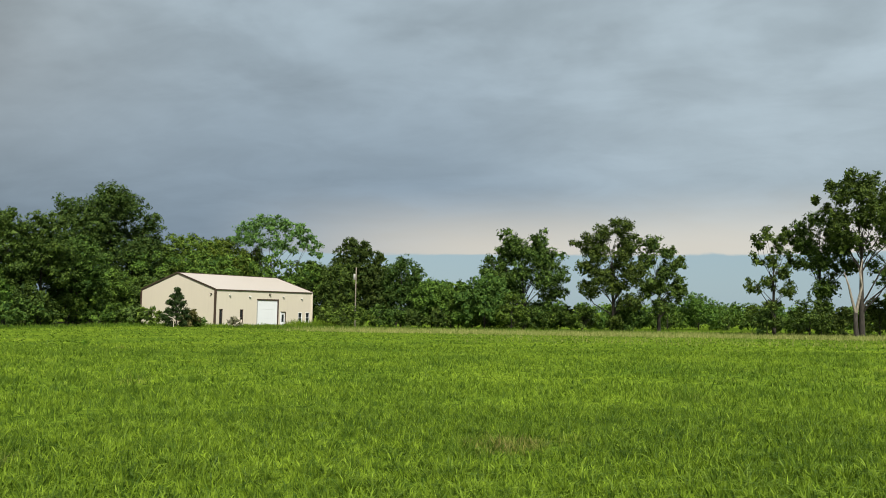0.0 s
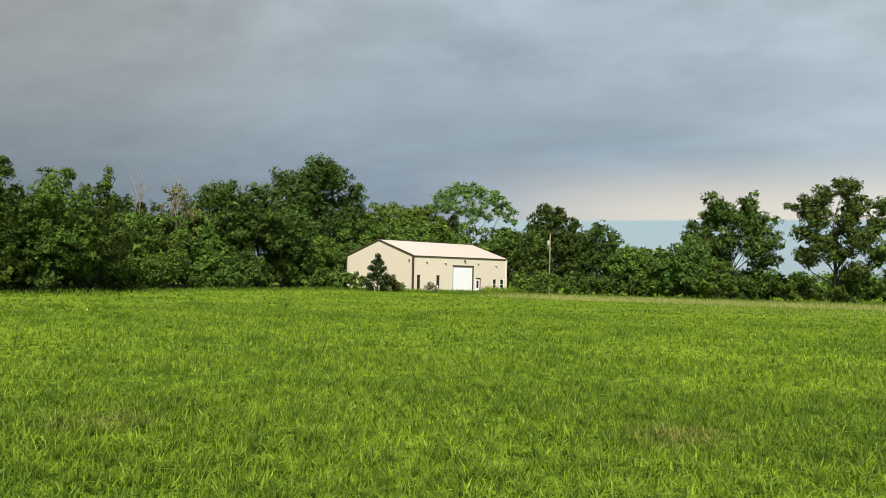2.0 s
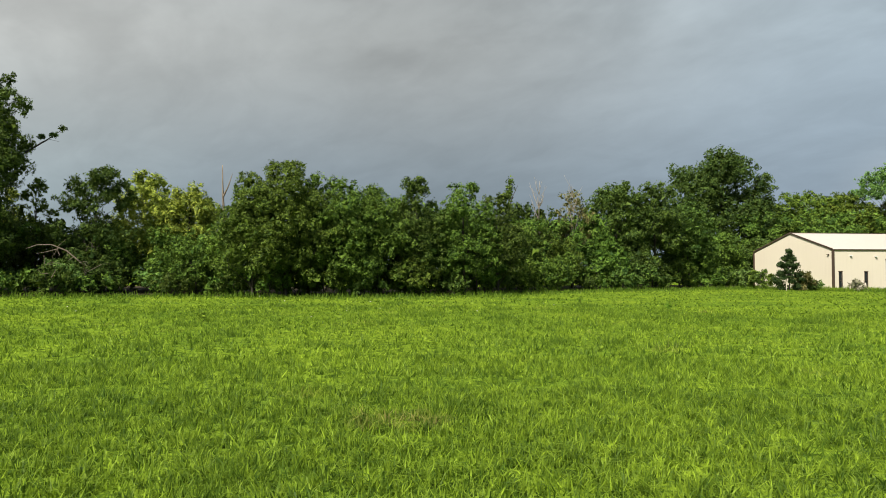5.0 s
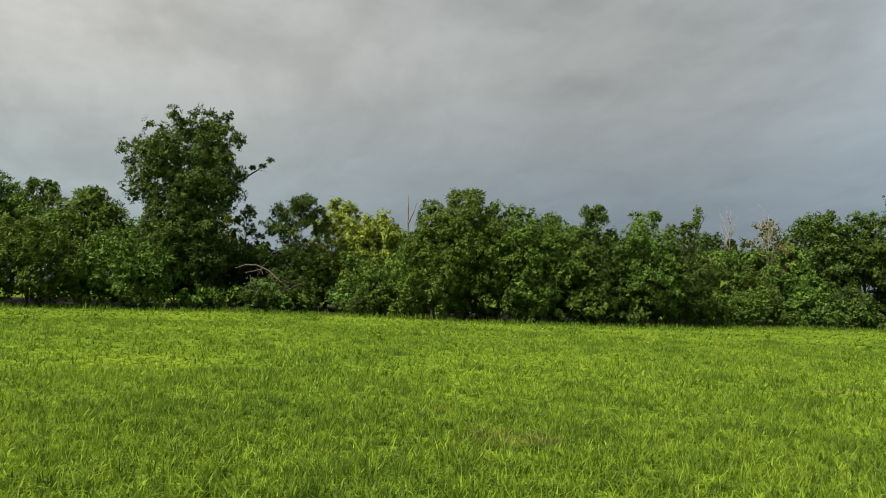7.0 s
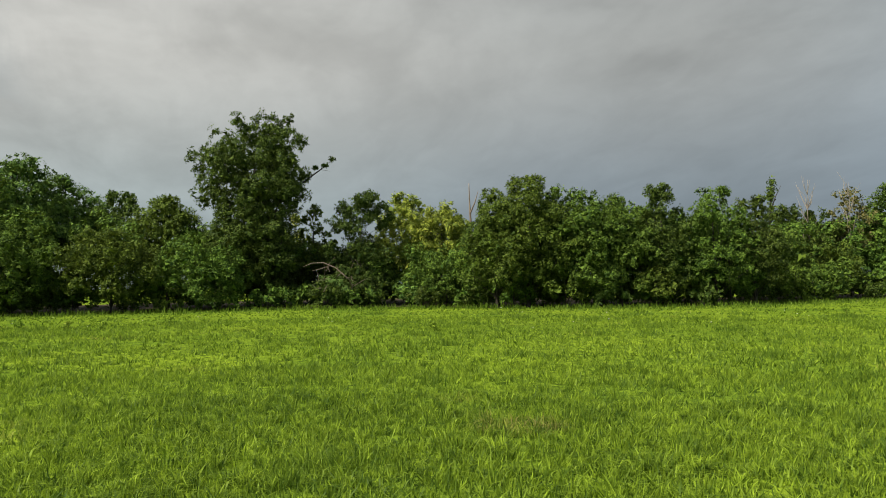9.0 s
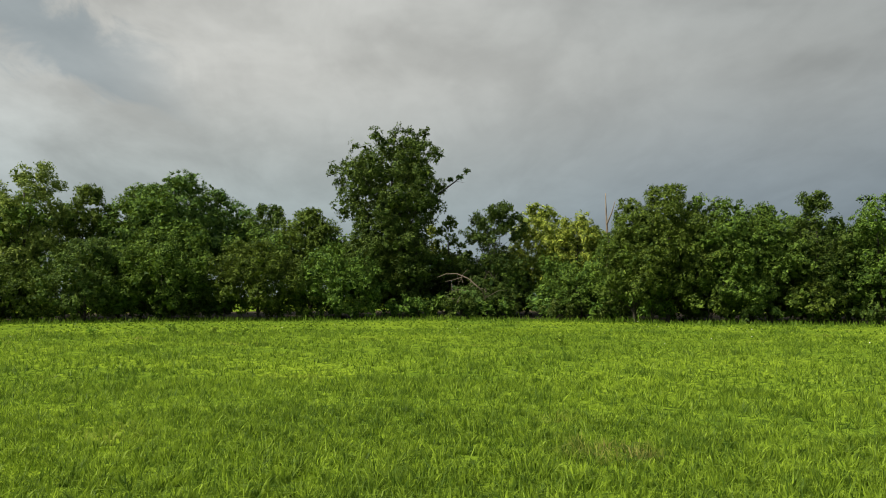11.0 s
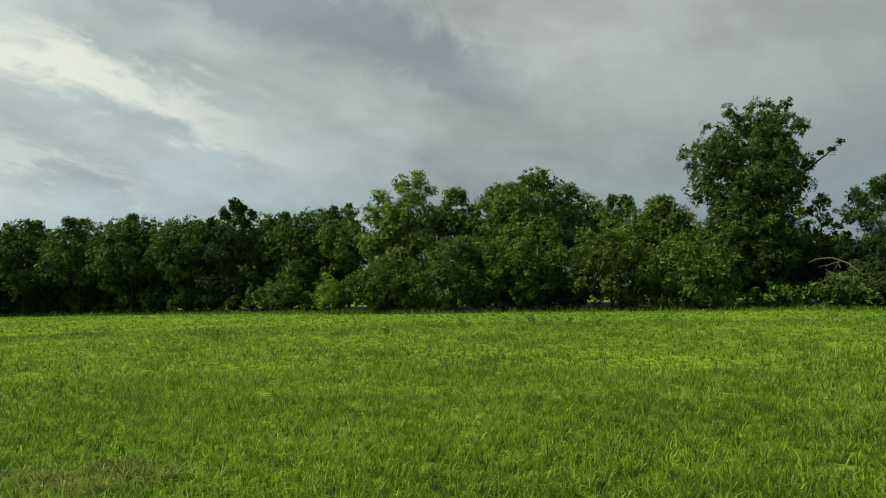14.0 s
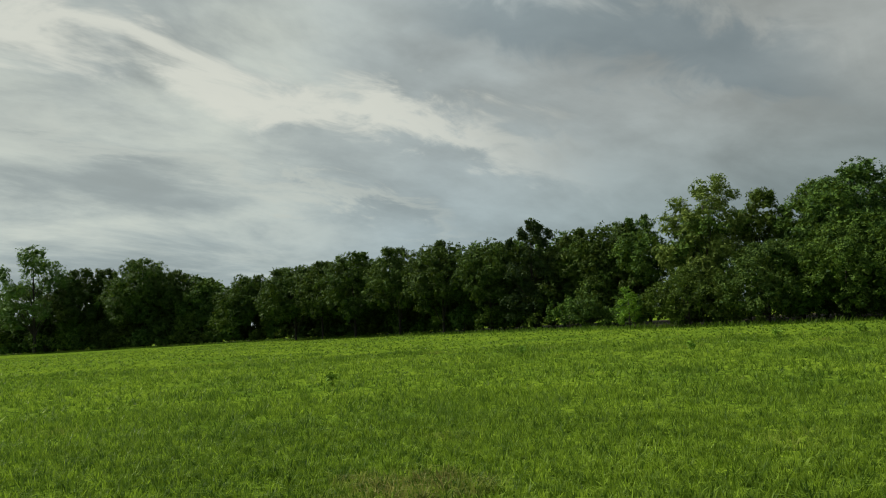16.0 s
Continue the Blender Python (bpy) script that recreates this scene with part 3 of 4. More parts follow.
def bough_balls(rng, k, kind, x, y, height, radius, shape, lean, zf):
    """Centres and sizes of the foliage masses, round the tree's foot."""
    if shape:
        side = unit(np.array((y, -x, 0.0)))
        away = unit(np.array((x, y, 0.0)))
        rows = []
        for u, w, r in BOUGHS[shape]:
            room = math.sqrt(max(0.05, 1.0 - min(1.0, u * u)))
            for turn in ((-0.62, 0.62) if r < 0.3 else (-0.75, 0.05, 0.75)):
                deep = turn * room * 0.8 + rng.normal() * 0.10
                c = side * (u + rng.normal() * 0.05) * radius + away * deep * radius
                if r < 0.3 and shape != "parasol":
                    rows.append((c[0] * 0.72, c[1] * 0.72, (w - 0.06) * height, r * radius * 0.9))
                rows.append((c[0], c[1], w * height + rng.normal() * 0.012 * height - 0.04 * abs(deep) * height, r * radius * rng.uniform(0.85, 1.1)))
        balls = np.array(rows)
    else:
        m = k["boughs"]
        row = (np.arange(m) + 0.5) / m
        high = 1 - 1.85 * row
        turn = np.arange(m) * 2.39996 + rng.random() * 6.28
        wide = np.sqrt(np.maximum(0.05, 1 - high ** 2))
        low = high < 0
        wide[low] = np.maximum(wide[low], 0.85)
        if kind in ("spiky", "cedar"):
            wide = np.clip(0.55 - 0.5 * high, 0.05, 1.0)
        d = np.stack([np.cos(turn) * wide, np.sin(turn) * wide, high], 1)
        size = k["bough"] * rng.uniform(0.72, 1.18, m)
        if kind in ("spiky", "cedar"):
            size *= 1.1 - 0.62 * row[::-1]
        half = (height - zf) / 2
        reach = rng.uniform(0.86, 1.10, m)
        c = d * ((1.0 - size * 0.85) * reach)[:, None] * np.array((radius, radius, half))
        ball = size * min(radius, half * 1.2)
        c[:, 2] = np.minimum(c[:, 2] + (zf + height) / 2, height - ball * 0.8)
        c[0] = (c[0, 0] * 0.4, c[0, 1] * 0.4, height - ball[0] * 0.85)
        balls = np.concatenate([c, ball[:, None]], 1)
        if kind in ("round", "vine", "yellow"):
            n = int(rng.integers(2, 5))
            turn = rng.random(n) * 6.28
            out = radius * rng.uniform(0.1, 0.6, n)
            tip = height * rng.uniform(0.90, 1.03, n) - 0.12 * out * half / radius
            balls = np.concatenate([balls, np.stack([np.cos(turn) * out, np.sin(turn) * out, tip, radius * rng.uniform(0.12, 0.2, n)], 1),
                                    np.stack([np.cos(turn) * out, np.sin(turn) * out, tip - 0.2 * radius, radius * rng.uniform(0.18, 0.28, n)], 1)])
    # each bough parts into smaller, uneven masses
    split = np.clip(5 + (balls[:, 3] / 0.5) ** 2, 6, 15).astype(int)
    balls = np.repeat(balls, split, 0)
    m = len(balls)
    off = unit(rng.normal(size=(m, 3))) * rng.random((m, 1)) ** 0.4 * 0.92
    balls[:, :3] += off * balls[:, 3:] * np.array((1.0, 1.0, 0.95))
    balls[:, 3] = np.maximum(balls[:, 3] * rng.uniform(0.26, 0.50, m), 0.22)
    balls[:, 2] = np.minimum(balls[:, 2], height - balls[:, 3] * 0.6)
    balls[:, :2] += np.array(lean) * (balls[:, 2:3] / height)
    balls[:, 2] = np.maximum(balls[:, 2], balls[:, 3] * 0.35)
    return balls


def foliage(rng, balls, spray, size, cover, squash, inward):
    """Leaf sprays over the outside of the boughs, like fans that droop at the rim, thinner towards the shaded wood, and a few large leaves inside."""
    squeeze = np.array((1.0, 1.0, squash))
    spots, outs = [], []
    for cx, cy, cz, r in balls:
        n = max(7, int(4.6 * (r / spray) ** 2))
        i = np.arange(n) + 0.5
        z = 1 - 2 * i / n
        a = i * 2.39996 + rng.random() * 6.28
        w = np.sqrt(1 - z * z)
        d = unit(np.stack([np.cos(a) * w, np.sin(a) * w, z], 1) + rng.normal(size=(n, 3)) * 0.35)
        p = np.array((cx, cy, cz)) + d * squeeze * r * rng.uniform(0.70, 1.15, (n, 1))
        keep = ((d[:, 2] > -0.35) | (rng.random(n) < 0.5)) & ((d @ inward < 0.2) | (rng.random(n) < 0.4))
        spots.append(p[keep])
        outs.append(d[keep])
    p, d = np.concatenate(spots), np.concatenate(outs)
    flat_p, flat_c = (p / squeeze).astype(np.float32), (balls[:, :3] / squeeze).astype(np.float32)
    gap = (flat_p ** 2).sum(1)[:, None] - 2 * flat_p @ flat_c.T + ((flat_c ** 2).sum(1) - (0.88 * balls[:, 3]) ** 2).astype(np.float32)
    buried = gap.min(1) < 0
    p, d = p[~buried], d[~buried]
    p, d = p[p[:, 2] > 0.08], d[p[:, 2] > 0.08]
    each = max(4, int(cover * math.pi * spray * spray / (0.34 * size * size)))
    n = len(p) * each
    own = np.repeat(np.arange(len(p)), each)
    reach = spray * rng.uniform(0.6, 1.35, len(p))[own]
    lie = unit(d * 0.70 + np.array((0, 0, 0.35)) + rng.normal(size=d.shape) * 0.28)[own]
    out = unit(np.cross(lie, rng.normal(size=(n, 3))))
    rho = rng.random(n) ** 0.55
    q = p[own] + out * (rho * reach)[:, None] + lie * ((rng.normal(size=n) * 0.26 + 0.06 * rho ** 2) * reach)[:, None]
    normal = unit(lie + out * (rho * 0.35)[:, None] + rng.normal(size=(n, 3)) * 0.50)
    along = unit(out * 0.8 + d[own] * 0.6 + np.array((0, 0, 0.45)) + rng.normal(size=(n, 3)) * 0.6)
    along = unit(along - normal * (along * normal).sum(1)[:, None])
    side = np.cross(normal, along)
    ln = (size * rng.uniform(0.62, 1.38, n))[:, None]
    v = np.stack([q - along * ln * 0.4 - side * ln * 0.33, q - along * ln * 0.4 + side * ln * 0.33, q + along * ln * 0.62], 1).reshape(-1, 3)
    inside = np.maximum(2, (0.62 * balls[:, 3] ** 2 / (0.115 * (2.8 * size) ** 2)).astype(int))
    own = np.repeat(np.arange(len(balls)), inside)
    v2, _ = leaves(rng, balls[own, :3], balls[own, 3] * 0.55, len(own), size * 2.8, squash)
    v = np.concatenate([v, v2])
    v[:, 2] = np.maximum(v[:, 2], 0.03)
    return v, np.arange(len(v)).reshape(-1, 3)


def tree(kind, x, y, height, radius, colour=None, name="tree", label="", lean=(0.0, 0.0), bark=None, foot=None, cover=1.0, shape=""):
    """One tree or bush: a tapered trunk with a limb to each bough, and a crown of leaf sprays on the boughs."""
    tree_seed[0] += 1
    rng = np.random.default_rng(tree_seed[0])
    k = KINDS[kind]
    if not shape:
        radius *= {"round": 1.36, "vine": 1.25, "tall": 1.2, "yellow": 1.3}.get(kind, 1.05)
    far = min(2.0, max(1.0, math.hypot(x - 3, y - 2) / 56.0))
    if kind == "round" and height > 8.5 and x < -10 and foot is None:
        foot = 0.22
    zf = height * (k["foot"] if foot is None else foot)
    balls = bough_balls(rng, k, kind, x, y, height, radius, shape, lean, zf)
    spray = min(k["spray"] * far ** 0.6, float(np.median(balls[:, 3])) * 0.75)
    v, f = foliage(rng, balls, spray, k["leaf"] * far, k["cover"] * cover, k.get("squash", 0.88), unit(np.array((x, y, 0.0))))
    if kind == "round" and colour is None:
        colour = str(rng.choice(["deep", "dark", "blue", "deep"])) if x < -70 else str(rng.choice(["green", "green", "deep", "fresh", "green", "blue"]))
    root = empty(name, pose(x, y, float(ground_z(x, y)) - 0.03))
    tagged(root, label or LABEL[kind], "bush" if kind in ("bush", "lime") else "tree")
    under("crown", mesh_from("crown", v, f, LEAF[colour or k["colour"]]), root)
    tubes = Tubes(6)
    forked = kind in ("open", "flat", "airy", "pale", "big", "dead")
    thick = max(0.04, height * (0.017 if kind == "open" else 0.014))
    top = height * (0.62 if kind in ("open", "flat") else 0.78)
    steps = np.linspace(0, 1, 6)
    sway = rng.normal(size=2) * 0.025 * height
    trunk = np.stack([steps ** 2 * (sway[0] + lean[0] * 0.6), steps ** 2 * (sway[1] + lean[1] * 0.6), -0.1 + steps * (top + 0.1)], 1)
    tubes.add(trunk, thick * (1.15 - 0.85 * steps))
    some = rng.choice(len(balls), min(len(balls), 15 if kind == "flat" else 24 if forked else 12), replace=False)
    for c in balls[some]:
        t = float(np.clip((c[2] - math.hypot(c[0], c[1]) * 1.1) / top, 0.25 if forked else 0.12, 0.95)) * rng.uniform(0.72, 1.0)
        p0 = np.array([np.interp(t, steps, trunk[:, a]) for a in range(3)])
        end = c[:3] + np.array((0, 0, c[3] * 0.4))
        bow = p0 * 0.45 + end * 0.55 + np.array((0, 0, (0.02 if kind == "flat" else 0.06) * radius)) + rng.normal(size=3) * 0.09 * radius
        r0 = thick * (1.05 - 0.8 * t) * 0.45
        tubes.add([p0, p0 * 0.75 + bow * 0.25 + rng.normal(size=3) * 0.03 * radius + np.array((0, 0, 0.05 * radius)), bow, end], [r0, r0 * 0.8, r0 * 0.55, r0 * 0.15])
    under("trunk", tubes.mesh("trunk", bark or BARK), root)
    return root


# field-edge trees and hedge beyond the dry grass
tree("open", 49.2, 109.4, 15.7, 6.6, shape="wide_open")
tree("open", 57.0, 96.0, 16.0, 4.9, shape="full_open")
tree("open", 64.1, 95.5, 14.0, 3.7, shape="half_open")
tree("open", 61.0, 69.0, 12.4, 2.8, shape="leaning")
tree("open", 66.3, 68.0, 14.2, 3.8, shape="ivy_mass")
tree("open", 67.0, 63.0, 18.0, 4.3, shape="lofty")
tree("open", 73.5, 63.3, 17.8, 4.3)
for x, y, h in ((60.5, 69.5, 3.2), (63.5, 66.5, 4.2), (67.0, 65.5, 3.6), (70.0, 63.5, 4.4), (73.0, 65.0, 4.0), (58.5, 96.0, 3.4), (61.0, 97.5, 3.9)):
    tree("bush", x, y, h, 2.1, colour="deep", name="bush", label="dark bush at the foot of the field-edge trees")
tree("bush", 53.4, 98.5, 3.8, 3.1)
tree("bush", 83.4, 112.5, 6.3, 4.1)
tree("bush", 73.5, 107.2, 4.3, 3.4)
tree("bush", 87.3, 109.4, 2.6, 3.6)
tree("bush", 87.9, 102.5, 5.0, 2.7)
tree("bush", 76.4, 81.9, 3.5, 2.5)
tree("bush", 88.8, 80.7, 1.9, 2.2)
tree("bush", 63.7, 101.7, 3.5, 4.0)
tree("bush", 51.1, 106.4, 3.1, 2.2)
# trees behind and beside the shed
hedge_rng = np.random.default_rng(17)
for x in np.arange(18.5, 60.0, 2.5):
    tree("bush", x + hedge_rng.normal() * 0.4, 110.5 - 0.14 * (x - 20) + hedge_rng.normal() * 0.7, 2.4 + 1.9 * hedge_rng.random(), 1.9 + 0.5 * hedge_rng.random(),
         colour=("deep", "dark", "green", "deep")[int(hedge_rng.integers(0, 4))], name="bush", label="dense dark green hedge bush beyond the dry grass")
tree("cedar", 23.9, 115.5, 14.3, 4.7, shape="twin_spire", colour="dark")
tree("round", 20.6, 112.1, 9.5, 2.3)
tree("cedar", 31.2, 115.9, 11.2, 4.2, shape="spire", colour="dark")
tree("round", 27.7, 118.8, 9.7, 2.5)
tree("round", 34.6, 110.7, 7.4, 2.7)
tree("round", 38.4, 109.4, 7.2, 2.4)
tree("round", 41.0, 105.3, 8.0, 3.1)
tree("bush", 43.9, 102.0, 5.3, 2.5)
tree("bush", 20.0, 104.1, 3.8, 3.9)
tree("round", 18.0, 118.6, 9.8, 2.8, colour="deep")
tree("flat", 12.9, 133.3, 18.3, 6.6, shape="parasol")
tree("round", -0.3, 132.0, 14.3, 4.6)
tree("round", 5.1, 134.1, 13.9, 4.7)
tree("round", 9.6, 138.3, 12.9, 3.3)
tree("round", -4.6, 129.7, 12.3, 3.6)
tree("round", -10.2, 111.0, 7.0, 3.2)
tree("round", -5.4, 112.5, 6.6, 3.0)
tree("tall", -11.6, 121.5, 20.2, 6.7, shape="shed_giant", colour="dark")
# wood's edge with vine-draped trees
tree("round", -14.7, 87.8, 11.9, 2.4, colour="deep")
tree("round", -18.4, 84.9, 11.8, 2.9, colour="deep")
tree("dead", -21.7, 79.9, 10.6, 2.5)
tree("round", -25.8, 76.4, 8.8, 1.9, colour="deep")
tree("round", -23.2, 77.3, 8.3, 1.8, colour="deep")
tree("round", -11.8, 92.3, 9.8, 2.4, colour="deep")
tree("vine", -31.9, 45.1, 9.5, 3.0)
tree("vine", -29.2, 48.2, 8.9, 2.8)
tree("vine", -25.6, 52.8, 8.8, 2.0, colour="deep")
tree("vine", -23.2, 56.2, 8.7, 2.5)
tree("vine", -27.5, 50.3, 8.0, 2.4)
tree("vine", -33.4, 43.4, 8.0, 2.1)
tree("vine", -21.6, 59.2, 8.0, 2.0, colour="deep")
# gap with yellow saplings and the tallest tree
tree("yellow", -43.2, 47.1, 8.5, 2.4)
tree("yellow", -45.7, 45.9, 9.5, 2.5)
tree("open", -45.4, 40.0, 9.6, 2.6, colour="dark", shape="tiered", label="dark bushy tree beside the tallest one")
tree("round", -50.8, 39.5, 8.4, 1.3)
tree("yellow", -54.8, 40.6, 8.0, 1.3)
tree("big", -50.8, 34.0, 15.5, 4.45, shape="tallest")
tree("vine", -50.0, 33.9, 8.2, 2.4, colour="deep", label="vine-covered tree at the foot of the tall one")
tree("bush", -45.0, 41.5, 3.4, 2.4, colour="dark", label="dark bush behind the fallen limb")
tree("yellow", -41.9, 48.6, 7.6, 1.7)
tree("round", -41.7, 51.4, 7.0, 1.1)
for x, y, h in ((-53.5, 41.8, 5.6), (-50.5, 44.6, 5.2), (-57.0, 37.5, 6.0), (-47.5, 50.5, 5.0), (-49.5, 52.5, 4.6)):
    tree("round", x, y, h, 2.2, colour="dark", label="dark young tree deeper in the gap of the wood")
# main wood
tree("pale", -63.8, 8.4, 12.8, 2.9, shape="feathery")
tree("round", -67.3, 13.0, 11.2, 2.0)
tree("round", -67.7, 17.1, 11.4, 2.3)
tree("round", -64.0, 19.8, 12.1, 3.5)
tree("round", -64.7, 24.9, 11.2, 2.3)
tree("round", -62.7, 27.6, 9.9, 2.0)
tree("round", -56.7, 29.3, 8.9, 2.6)
tree("round", -57.4, 11.9, 5.9, 3.0)
tree("round", -55.5, 16.8, 6.7, 3.1)
tree("round", -52.6, 23.3, 5.9, 3.3)
tree("round", -50.2, 29.0, 5.6, 3.3)
tree("round", -59.9, 6.3, 4.8, 3.3)
tree("lime", -59.9, 1.7, 3.4, 1.15)
# wood running off into the distance
tree("tall", -75.1, -8.3, 12.1, 2.4, shape="pine", label="dark tree with layered top above the wood")
tree("round", -78.3, -13.4, 9.9, 3.3)
tree("round", -80.9, -19.6, 10.5, 3.1)
tree("round", -85.1, -26.3, 10.5, 3.1)
tree("round", -88.9, -33.6, 10.7, 3.5)
tree("round", -91.8, -39.5, 10.4, 2.7)
tree("round", -94.7, -44.9, 10.0, 3.9)
tree("round", -75.6, -3.9, 9.8, 2.5)
tree("round", -72.9, -0.1, 9.9, 2.7)
tree("round", -71.0, 3.3, 10.2, 1.9)
tree("airy", -105.3, -99.2, 18.5, 6.4)
tree("round", -110.0, -93.9, 14.3, 3.6)
tree("round", -112.4, -90.9, 14.3, 2.5)
tree("round", -109.7, -81.4, 15.0, 4.7)
tree("round", -111.6, -75.3, 12.8, 3.6)
tree("round", -111.4, -70.2, 11.6, 3.0)
tree("round", -107.5, -59.2, 10.5, 4.2)
tree("round", -103.7, -49.2, 10.8, 4.0)


# low bushes that close the foot of the wood, along its bent edge


def along_edge(spacing, rng, out):
    spots = []
    for (x0, y0), (x1, y1) in zip(EDGE[:-1], EDGE[1:]):
        ln = math.hypot(x1 - x0, y1 - y0)
        nx, ny = (y1 - y0) / ln, -(x1 - x0) / ln
        if nx * -x0 + ny * -y0 > 0:
            nx, ny = -nx, -ny
        for i in range(max(1, int(ln / spacing))):
            t = (i + rng.random()) / max(1, int(ln / spacing))
            o = out + rng.normal() * 0.5
            spots.append((x0 + (x1 - x0) * t + nx * o, y0 + (y1 - y0) * t + ny * o))
    return spots


edge_rng = np.random.default_rng(7)
tints = ("green", "deep", "fresh", "green", "blue", "green")
for i, (x, y) in enumerate(along_edge(3.3, edge_rng, 1.8)):
    low = 0.8 if 42 < math.degrees(math.atan2(-x, y)) < 55 else 1.0
    tree("bush", x, y, (1.6 + 2.2 * edge_rng.random()) * low, 1.5 + 0.9 * edge_rng.random(), colour=tints[int(edge_rng.integers(0, 6))], name="bush")
for i, (x, y) in enumerate(along_edge(5.0, edge_rng, 4.5)):
    if 42 < math.degrees(math.atan2(-x, y)) < 54:
        continue
    tree("round", x, y, 4.0 + 2.4 * edge_rng.random(), 2.0 + 0.8 * edge_rng.random(), colour=("green", "deep", "green", "fresh")[int(edge_rng.integers(0, 4))], label="young broadleaf tree in the wood's understorey")

for x, y in along_edge(2.4, edge_rng, 3.6):
    if 41 < math.degrees(math.atan2(-x, y)) < 56:
        tree("bush", x, y, 1.8 + 1.4 * edge_rng.random(), 1.3 + 0.5 * edge_rng.random(), colour=("olive", "deep", "olive")[int(edge_rng.integers(0, 3))], name="bush", label="low tangled olive bush under the saplings")
for x, y in along_edge(4.4, edge_rng, 7.0):
    if math.degrees(math.atan2(-x, y)) > 88:
        tree("round", x, y, 6.5 + 2.4 * edge_rng.random(), 2.4 + 0.7 * edge_rng.random())


def deep_wood():
    """The mass of trees deeper in the wood, too many to tell apart."""
    rng = np.random.default_rng(99)
    vs, fs, n = [], [], 0
    spots = [(p, 1.0) for out in (6.0, 10.5) for p in along_edge(3.4, rng, out)]
    spots += [(p, 0.0) for out in (3.0, 8.0) for p in along_edge(1.8, rng, out)]
    spots += [((x + rng.normal(), 118 + rng.normal() * 2 - 0.05 * max(0, x - 40)), 1.0) for x in np.arange(-8, 100, 2.6)]
    spots += [((x + rng.normal(), 140 + rng.normal() * 3 - 0.25 * max(0, x - 60)), 1.0) for x in np.arange(20, 150, 3.5)]
    for (x, y), tall in spots:
        d, az = math.hypot(x - 3, y - 2), math.degrees(math.atan2(-x, y))
        rise = np.interp(az, (-50, -38, -30, -24, -19, -14, -5, 6, 9, 16, 23, 26, 38, 41, 50, 56, 60, 70, 74, 84, 88, 97, 106, 113, 119, 135),
                         (0.5, 0.8, 0.6, 0.9, 2.0, 3.0, 4.2, 4.6, 4.4, 4.2, 4.4, 5.6, 5.6, 3.0, 3.0, 4.6, 5.4, 6.2, 7.2, 7.0, 6.6, 5.9, 5.2, 4.4, 3.6, 3.8))
        g = float(ground_z(x, y))
        h = max(1.5, 1.75 + d * math.tan(radians(float(rise))) - g) * rng.uniform(0.86, 1.03) if tall else rng.uniform(1.3, 2.2)
        r, k = (2.3, 15) if tall else (1.2, 6)
        dd = unit(rng.normal(size=(k, 3)))
        dd[:, 2] = dd[:, 2] * 0.5 + 0.45 if tall and h > 7 else dd[:, 2]
        ball = rng.uniform(0.6, 1.05, k) if tall else np.full(k, 0.45)
        c = dd * np.array((r, r, max(0.3, h / 2 - 0.5))) + np.array((0, 0, h / 2))
        c[:, 2] = np.minimum(c[:, 2], h - ball * 0.7)
        v, f = foliage(rng, np.concatenate([c, ball[:, None]], 1), 0.36 if tall else 0.24, 0.22 * max(1, d / 75), 0.75, 0.9, unit(np.array((x, y, 0.0))))
        v = v + np.array((x, y, g))
        vs.append(v)
        fs.append(f + n)
        n += len(v)
    tagged(new("woods", mesh_from("woods", np.concatenate(vs), np.concatenate(fs), LEAF["green"])), "dense green wood behind its leafy edge", "wood", kind="stuff")


deep_wood()

# ---------------------------------------------------------------- the metal shed
SHED_L, SHED_D, EAVE, RIDGE = 17.5, 14.0, 4.75, 6.85      # front length, depth, eave and ridge heights
shed = empty("metal_shed", pose(2.84, 97.6, -0.90, 0, 0, 40.0))
tagged(shed, "cream sheet-metal shed with pale gable roof and dark brown corner trim", "shed")


def holed_wall(length, height, holes, thick, gable=0.0):
    """A wall in the xz plane, outer face at y = 0, with openings (x0, z0, x1, z1)."""
    bm = bmesh.new()
    xs = sorted({0.0, length, length / 2, *[h[0] for h in holes], *[h[2] for h in holes]})
    zs = sorted({0.0, height, *[h[1] for h in holes], *[h[3] for h in holes]})
    for x0, x1 in zip(xs[:-1], xs[1:]):
        for z0, z1 in zip(zs[:-1], zs[1:]):
            if any(h[0] <= x0 and x1 <= h[2] and h[1] <= z0 and z1 <= h[3] for h in holes):
                continue
            bm.faces.new([bm.verts.new(p) for p in ((x0, 0, z0), (x1, 0, z0), (x1, 0, z1), (x0, 0, z1))])
    if gable:
        bm.faces.new([bm.verts.new(p) for p in ((0, 0, height), (length / 2, 0, height), (length, 0, height), (length / 2, 0, height + gable))])
    bmesh.ops.remove_doubles(bm, verts=bm.verts, dist=0.0005)
    got = bmesh.ops.extrude_face_region(bm, geom=list(bm.faces))
    bmesh.ops.translate(bm, verts=[g for g in got["geom"] if isinstance(g, bmesh.types.BMVert)], vec=(0, thick, 0))
    bmesh.ops.recalc_face_normals(bm, faces=bm.faces)
    return bm


